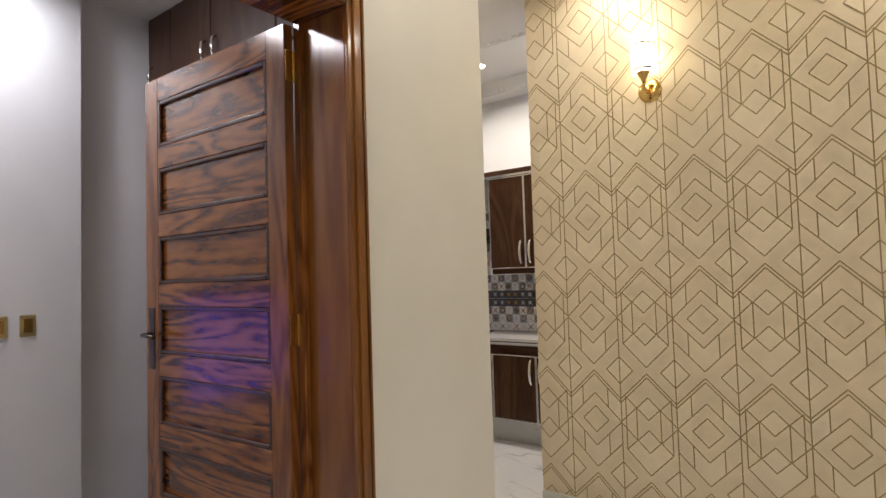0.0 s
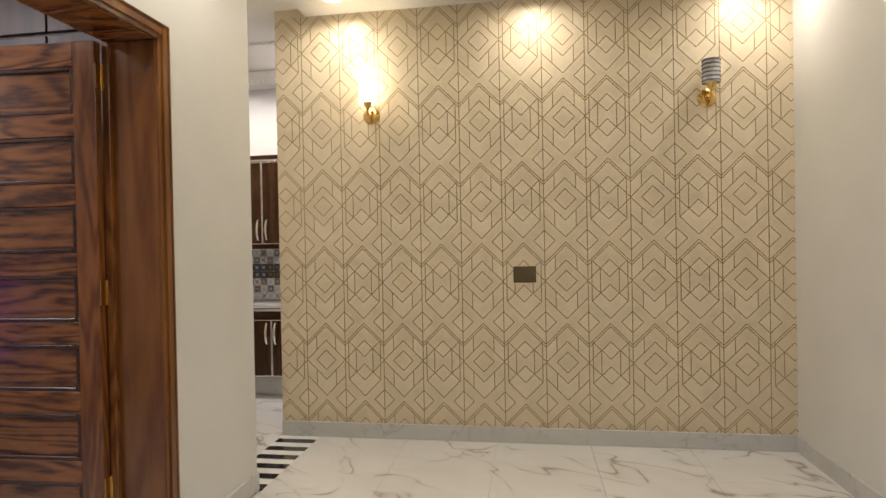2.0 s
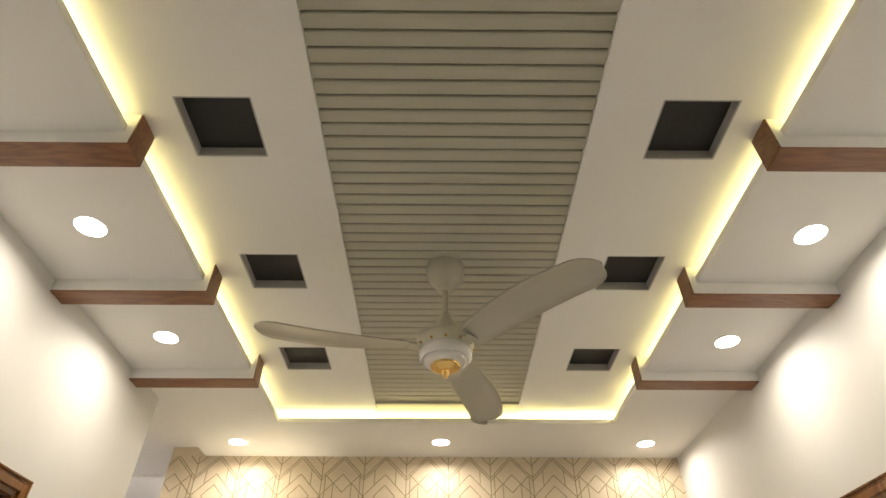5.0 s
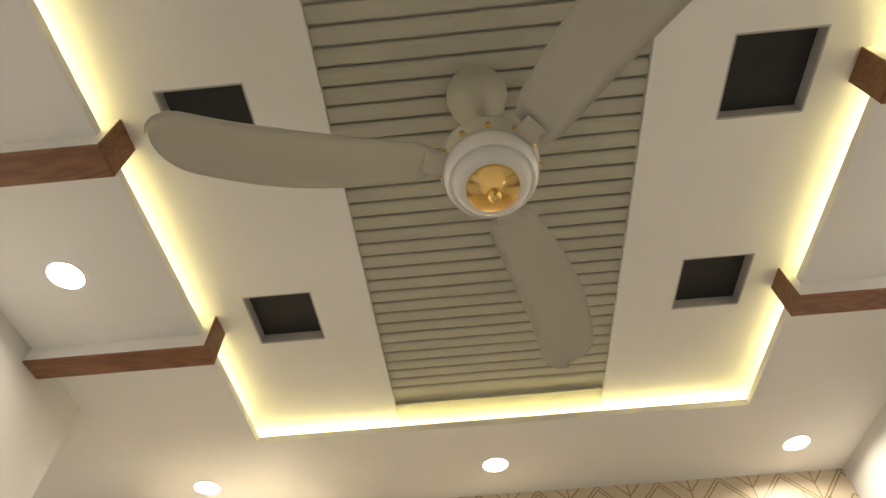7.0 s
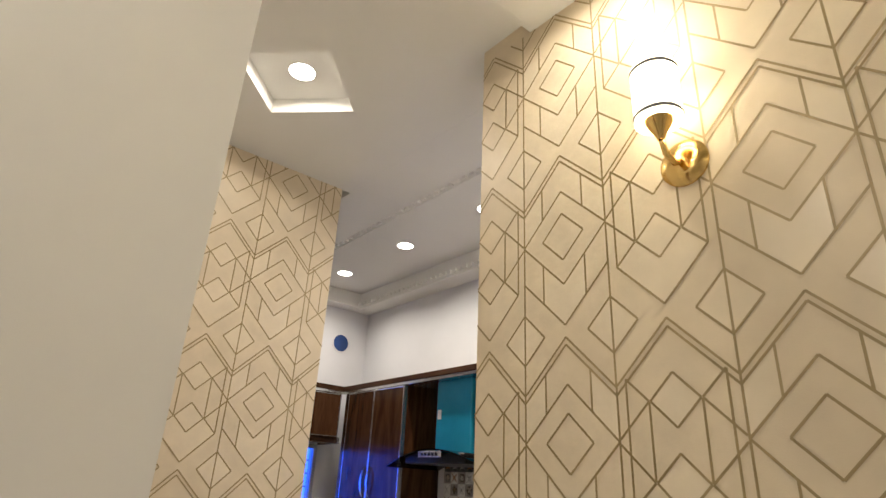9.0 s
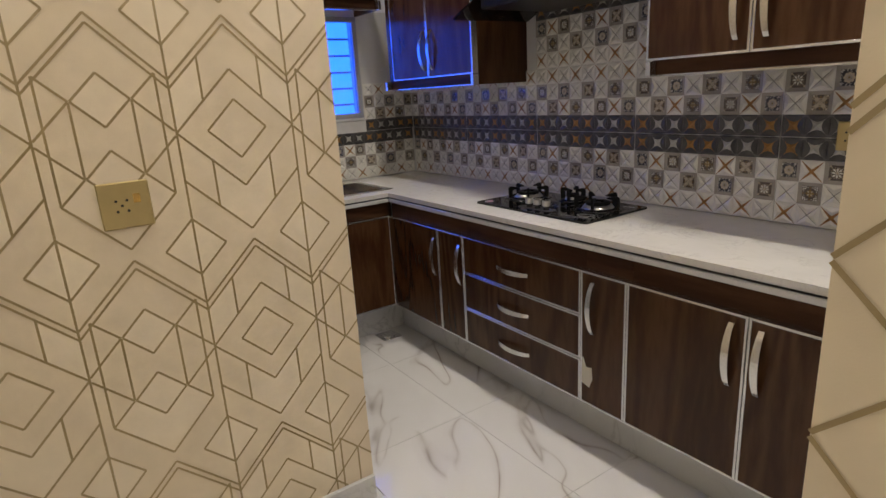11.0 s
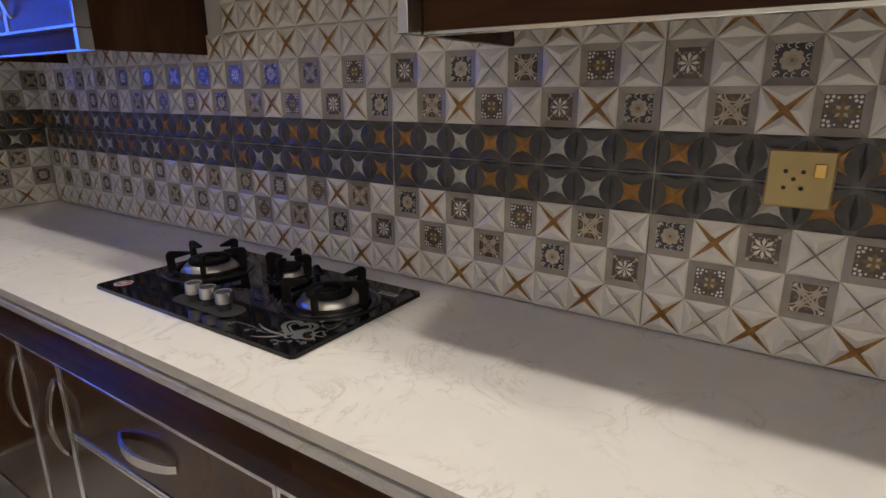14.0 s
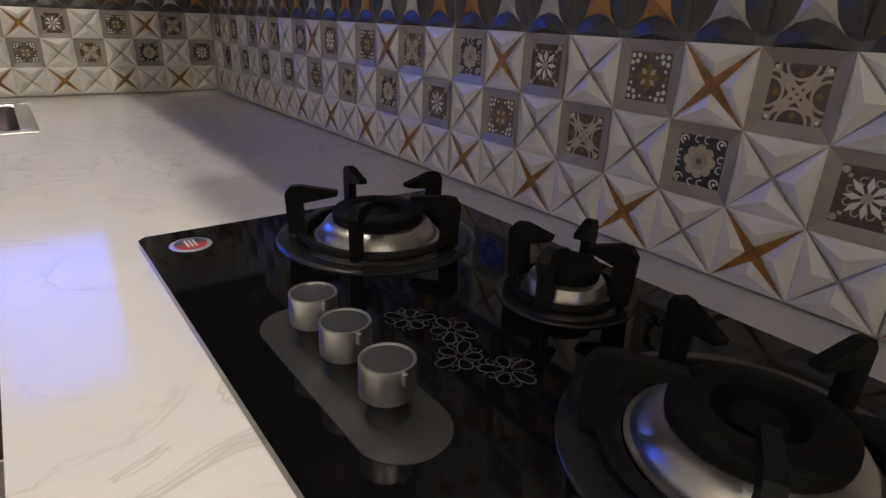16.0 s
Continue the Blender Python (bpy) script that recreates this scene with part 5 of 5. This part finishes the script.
def field_p(bm, x, y, w, h, kind):
    """A sunken printed field inside a bevelled taupe frame."""
    o = [(x, y), (x + w, y), (x + w, y + h), (x, y + h)]
    e = 0.0125
    i = [(x + e, y + e), (x + w - e, y + e), (x + w - e, y + h - e), (x + e, y + h - e)]
    ov = [bm.verts.new((*p, 0.0055)) for p in o]
    iv = [bm.verts.new((*p, 0.0015)) for p in i]
    for k in range(4):
        bm.faces.new((ov[k], ov[(k + 1) % 4], iv[(k + 1) % 4], iv[k])).material_index = 4
    bm.faces.new([bm.verts.new((*p, 0.0014)) for p in i]).material_index = 9 if kind == 3 else 5
    cx, cy, r = x + w / 2, y + h / 2, w / 2 - e

    def petal(a, r0, r1, wd, mi, z=0.002):
        d, n = (math.cos(a), math.sin(a)), (-math.sin(a), math.cos(a))
        m = (r0 + r1) / 2
        bm.faces.new([bm.verts.new((cx + d[0] * p + n[0] * q, cy + d[1] * p + n[1] * q, z)) for p, q in ((r0, 0), (m, -wd), (r1, 0), (m, wd))]).material_index = mi

    def disc(px, py, rad, mi, z, n=10):
        bm.faces.new([bm.verts.new((cx + px + rad * math.cos(2 * math.pi * k / n), cy + py + rad * math.sin(2 * math.pi * k / n), z)) for k in range(n)]).material_index = mi

    def band(px, py, rad, a0, a1, wd, mi, z, n=10):
        run = [(a0 + (a1 - a0) * k / n) for k in range(n + 1)]
        for u, v in zip(run, run[1:]):
            bm.faces.new([bm.verts.new((cx + px + q * math.cos(g), cy + py + q * math.sin(g), z)) for g, q in ((u, rad - wd), (u, rad + wd), (v, rad + wd), (v, rad - wd))]).material_index = mi

    corners = [(sx * r, sy * r) for sx, sy in ((1, 1), (-1, 1), (-1, -1), (1, -1))]
    if kind == 0:      # interlaced cream bands
        for s in (-1, 1):
            d, n = (0.7071, 0.7071 * s), (-0.7071 * s, 0.7071)
            for off in (-0.0028, 0.0028):
                bm.faces.new([bm.verts.new((cx + d[0] * p + n[0] * (off + q), cy + d[1] * p + n[1] * (off + q), 0.0021 + 0.0002 * (s > 0))) for p, q in ((-r * 0.8, -0.0017), (r * 0.8, -0.0017), (r * 0.8, 0.0017), (-r * 0.8, 0.0017))]).material_index = 8
        for k in range(4):
            a = k * math.pi / 2
            px, py = r * math.cos(a), r * math.sin(a)
            for q in (0.52, 0.76):
                band(px, py, r * q, a + math.pi / 2, a + 3 * math.pi / 2, 0.0013, 8, 0.0026)
            disc(px * 0.72, py * 0.72, 0.003, 10, 0.0022)
        for px, py in corners:
            disc(px * 0.86, py * 0.86, 0.0022, 0, 0.0024, 6)
    elif kind == 1:    # white eight-petal star with curls
        for k in range(8):
            petal(k * math.pi / 4, 0.003, r * (0.84 if k % 2 else 0.76), 0.0030, 0, 0.0024)
            band(r * 0.62 * math.cos((k + 0.5) * math.pi / 4), r * 0.62 * math.sin((k + 0.5) * math.pi / 4), 0.0030, 0.4 * k, 0.4 * k + 4.2, 0.0006, 8, 0.0020, 7)
        disc(0, 0, 0.0048, 8, 0.0028)
        for px, py in corners:
            for q, s in ((0.86, 0.0034), (0.68, 0.0020)):
                disc(px * q, py * q, s, 8, 0.0022, 7)
    elif kind == 2:    # white lily clumps round an ochre cross
        for k in range(4):
            petal(k * math.pi / 2, r * 0.05, r * 0.62, 0.0046, 10, 0.0020)
            petal(k * math.pi / 2 + math.pi / 4, r * 0.1, r * 0.5, 0.0030, 8, 0.0021)
            disc(0.86 * r * math.cos(k * math.pi / 2), 0.86 * r * math.sin(k * math.pi / 2), 0.0026, 10, 0.0022, 6)
        for px, py in corners:
            for ox, oy in ((0.86, 0.55), (0.55, 0.86), (0.84, 0.84), (0.62, 0.62)):
                disc(px * ox, py * oy, 0.0026, 0, 0.0023, 7)
            for ox, oy in ((0.80, 0.28), (0.28, 0.80)):
                disc(px * ox, py * oy, 0.0019, 0, 0.0023, 6)
        disc(0, 0, 0.004, 10, 0.0026)
    else:              # cream rosette on slate
        for k in range(8):
            a = k * math.pi / 4
            disc(r * 0.48 * math.cos(a), r * 0.48 * math.sin(a), r * 0.22, 8, 0.0020 + 0.0001 * (k % 2), 9)
        for k in range(6):
            a = k * math.pi / 3
            disc(r * 0.22 * math.cos(a), r * 0.22 * math.sin(a), r * 0.15, 4, 0.0023 + 0.0001 * (k % 2), 8)
        disc(0, 0, 0.0032, 10, 0.0027)
        for px, py in corners:
            band(px * 0.78, py * 0.78, 0.0042, 0, 4.6, 0.0008, 0, 0.0021, 8)
            disc(px * 0.80, py * 0.80, 0.0018, 0, 0.0022, 6)
            band(px * 0.88, py * 0.2, 0.0034, 1, 5, 0.0006, 0, 0.0021, 7)
            band(px * 0.2, py * 0.88, 0.0034, 1, 5, 0.0006, 0, 0.0021, 7)


def field_d(bm, x, y, w, h, col):
    """A charcoal field with bowl petals and a raised four-pointed star."""
    bm.faces.new([bm.verts.new((*p, 0.003)) for p in ((x, y), (x + w, y), (x + w, y + h), (x, y + h))]).material_index = 3
    cx, cy = x + w / 2, y + h / 2
    pts = []
    for k in range(24):        # concave star with its points towards the corners
        a = 2 * math.pi * k / 24
        p, q = [math.copysign(abs(c) ** 4.4, c) * 0.55 for c in (math.cos(a), math.sin(a))]
        pts.append((cx + (p - q) * 0.7071 * w, cy + (p + q) * 0.7071 * h, 0.0045))
    fan_face(bm, pts, (cx, cy, 0.0095), col)
    for k in range(4):
        a = k * math.pi / 2
        ex, ey = cx + math.cos(a) * w * 0.5, cy + math.sin(a) * h * 0.5
        ring = []
        for j in range(7):
            u = -math.pi / 2 + math.pi * j / 6
            ring.append((ex - math.cos(a) * math.cos(u) * w * 0.31 + math.sin(a) * math.sin(u) * w * 0.40,
                         ey - math.sin(a) * math.cos(u) * h * 0.31 - math.cos(a) * math.sin(u) * h * 0.40, 0.0034))
        fan_face(bm, ring, (ex - math.cos(a) * w * 0.08, ey - math.sin(a) * h * 0.08, 0.009), 11)


def tile_mesh(name, rows):
    bm = bmesh.new()
    box(bm, (0.0014, 0.0014, -0.004), (len(rows[0]) * CW - 0.0014, 0.2986, 0.0012))
    for j, row in enumerate(rows):
        for i, ch in enumerate(row):
            x, y, w, h = i * CW, j * CW, CW, CW
            if i == 0:
                x, w = x + 0.0015, w - 0.0015
            if i == len(row) - 1:
                w -= 0.0015
            if j == 0:
                y, h = y + 0.0015, h - 0.0015
            if j == 3:
                h -= 0.0015
            if ch in "W":
                field_x(bm, x, y, w, h, 1)
            elif ch == "O":
                field_x(bm, x, y, w, h, 2)
            elif ch in "0123":
                field_p(bm, x, y, w, h, int(ch))
            elif ch == "a":
                field_d(bm, x, y, w, h, 7)
            else:
                field_d(bm, x, y, w, h, 6)
    me = bpy.data.meshes.new(name)
    bm.normal_update()
    bm.to_mesh(me)
    bm.free()
    for m in MATS:
        me.materials.append(m)
    return me


LOWER = tile_mesh("lower_tile", ("OWOWOWOW", "W2W0W3W1", "3O1W2O0W", "awwaawwa"))
UPPER = tile_mesh("upper_tile", ("awwaawwa", "W0O2W1O3", "1W3W0W2W", "WOWOWOWO"))
LOWER2 = tile_mesh("lower_cut_tile", ("OW", "W2", "3O", "aw"))
UPPER2 = tile_mesh("upper_cut_tile", ("aw", "W0", "1W", "WO"))
UPPER4 = tile_mesh("upper_half_tile", ("awwaa", "W0O2W", "1W3W0", "WOWOW"))
sp1 = structure("splashback", boxm((-4.708, 4.7505, CT), (-1.512, 4.7568, 2.30)), GROUT, "patterned relief splashback tiles in white, taupe, amber and charcoal", "splashback")
sp2 = structure("splashback_side", boxm((-4.7095, 2.34, CT), (-4.7035, 4.75, WZ0 - 0.02)), GROUT, "patterned relief splashback tiles below the window", "splashback")
sp3 = structure("splashback_corner", boxm((-4.7095, WY1, WZ0 - 0.02), (-4.7035, 4.75, 1.90)), GROUT, "patterned relief splashback tiles beside the window", "splashback")


def lay(mesh, m, parent):
    ob = new("tile", mesh)
    ob.matrix_world = m
    ob.parent = parent


WALLM = Matrix(((1, 0, 0, 0), (0, 0, -1, 0), (0, 1, 0, 0), (0, 0, 0, 1)))
SIDEM = Matrix(((0, 0, 1, 0), (1, 0, 0, 0), (0, 1, 0, 0), (0, 0, 0, 1)))
TB0 = CT + 0.002
for k in range(5):
    x = -2.271 - 0.6 * k
    for j, me in enumerate((LOWER, UPPER, LOWER, UPPER)):
        if j > 1 and not -3.9 < x < -2.6:
            continue
        lay(me, Matrix.Translation((x, 4.7465, TB0 + 0.3 * j)) @ WALLM, sp1)
for j, me in enumerate((LOWER2, UPPER2)):
    lay(me, Matrix.Translation((-1.671, 4.7465, TB0 + 0.3 * j)) @ WALLM, sp1)
for k in range(4):
    y = 4.146 - 0.6 * k
    lay(LOWER, Matrix.Translation((-4.6995, y, TB0)) @ SIDEM, sp2)
    if k == 0:
        lay(UPPER4, Matrix.Translation((-4.6995, 4.392, TB0 + 0.3)) @ SIDEM, sp3)

# ---- floor tiles ----
TP = 0.648


def floor_tile(x0, y0, x1, y1, parent):
    t = part("tile", boxm((-(x1 - x0) / 2 + 0.0008, -(y1 - y0) / 2 + 0.0008, -0.008), ((x1 - x0) / 2 - 0.0008, (y1 - y0) / 2 - 0.0008, 0.0), 0.0006), TILE, parent)
    t.matrix_world = pose((x0 + x1) / 2, (y0 + y1) / 2, 0)


def tile_area(ax, ay, bx, by, ox, oy, px, py):
    i = math.floor((ax - ox) / px)
    while ox + i * px < bx:
        x0, x1 = max(ax, ox + i * px), min(bx, ox + (i + 1) * px)
        j = math.floor((ay - oy) / py)
        while oy + j * py < by:
            y0, y1 = max(ay, oy + j * py), min(by, oy + (j + 1) * py)
            if x1 - x0 > 0.02 and y1 - y0 > 0.02:
                floor_tile(x0, y0, x1, y1, floor)
            j += 1
        i += 1


tile_area(-1.20, -2.95, 2.10, 3.185, 0.116, 1.99, TP, TP)
tile_area(-2.885, 2.25, -1.49, 3.385, 0.116, 1.99, TP, TP)
tile_area(-4.71, 3.40, -1.51, 4.757, 0.116, 1.99, TP, TP)
tile_area(-4.71, 2.36, -3.0, 3.40, 0.116, 1.99, TP, TP)
tile_area(-3.55, -2.2, -1.47, 2.15, 0.116, 1.99, TP, TP)
tile_area(2.37, -0.5, 4.9, 3.0, 0.116, 1.99, TP, TP)
# striped threshold between lounge and passage
ns = 12
w = (3.185 - 2.25) / ns
for k in range(ns):
    t = part("inlay_strip", boxm((-1.49, 2.25 + k * w + 0.0005, -0.008), (-1.20, 2.25 + (k + 1) * w - 0.0005, 0.0), 0.0004), BLACKSTONE if k % 2 == 0 else WHITESTONE, floor, "black marble strip" if k % 2 == 0 else "white marble strip")
part("threshold", boxm((-2.885, 3.385, -0.008), (-1.51, 3.40, -0.0005)), TILE, floor)
part("threshold", boxm((-1.47, LDY0, -0.008), (-1.23, LDY1, -0.0005)), TILE, floor)
part("threshold", boxm((2.10, RDY0, -0.008), (2.37, RDY1, -0.0005)), TILE, floor)
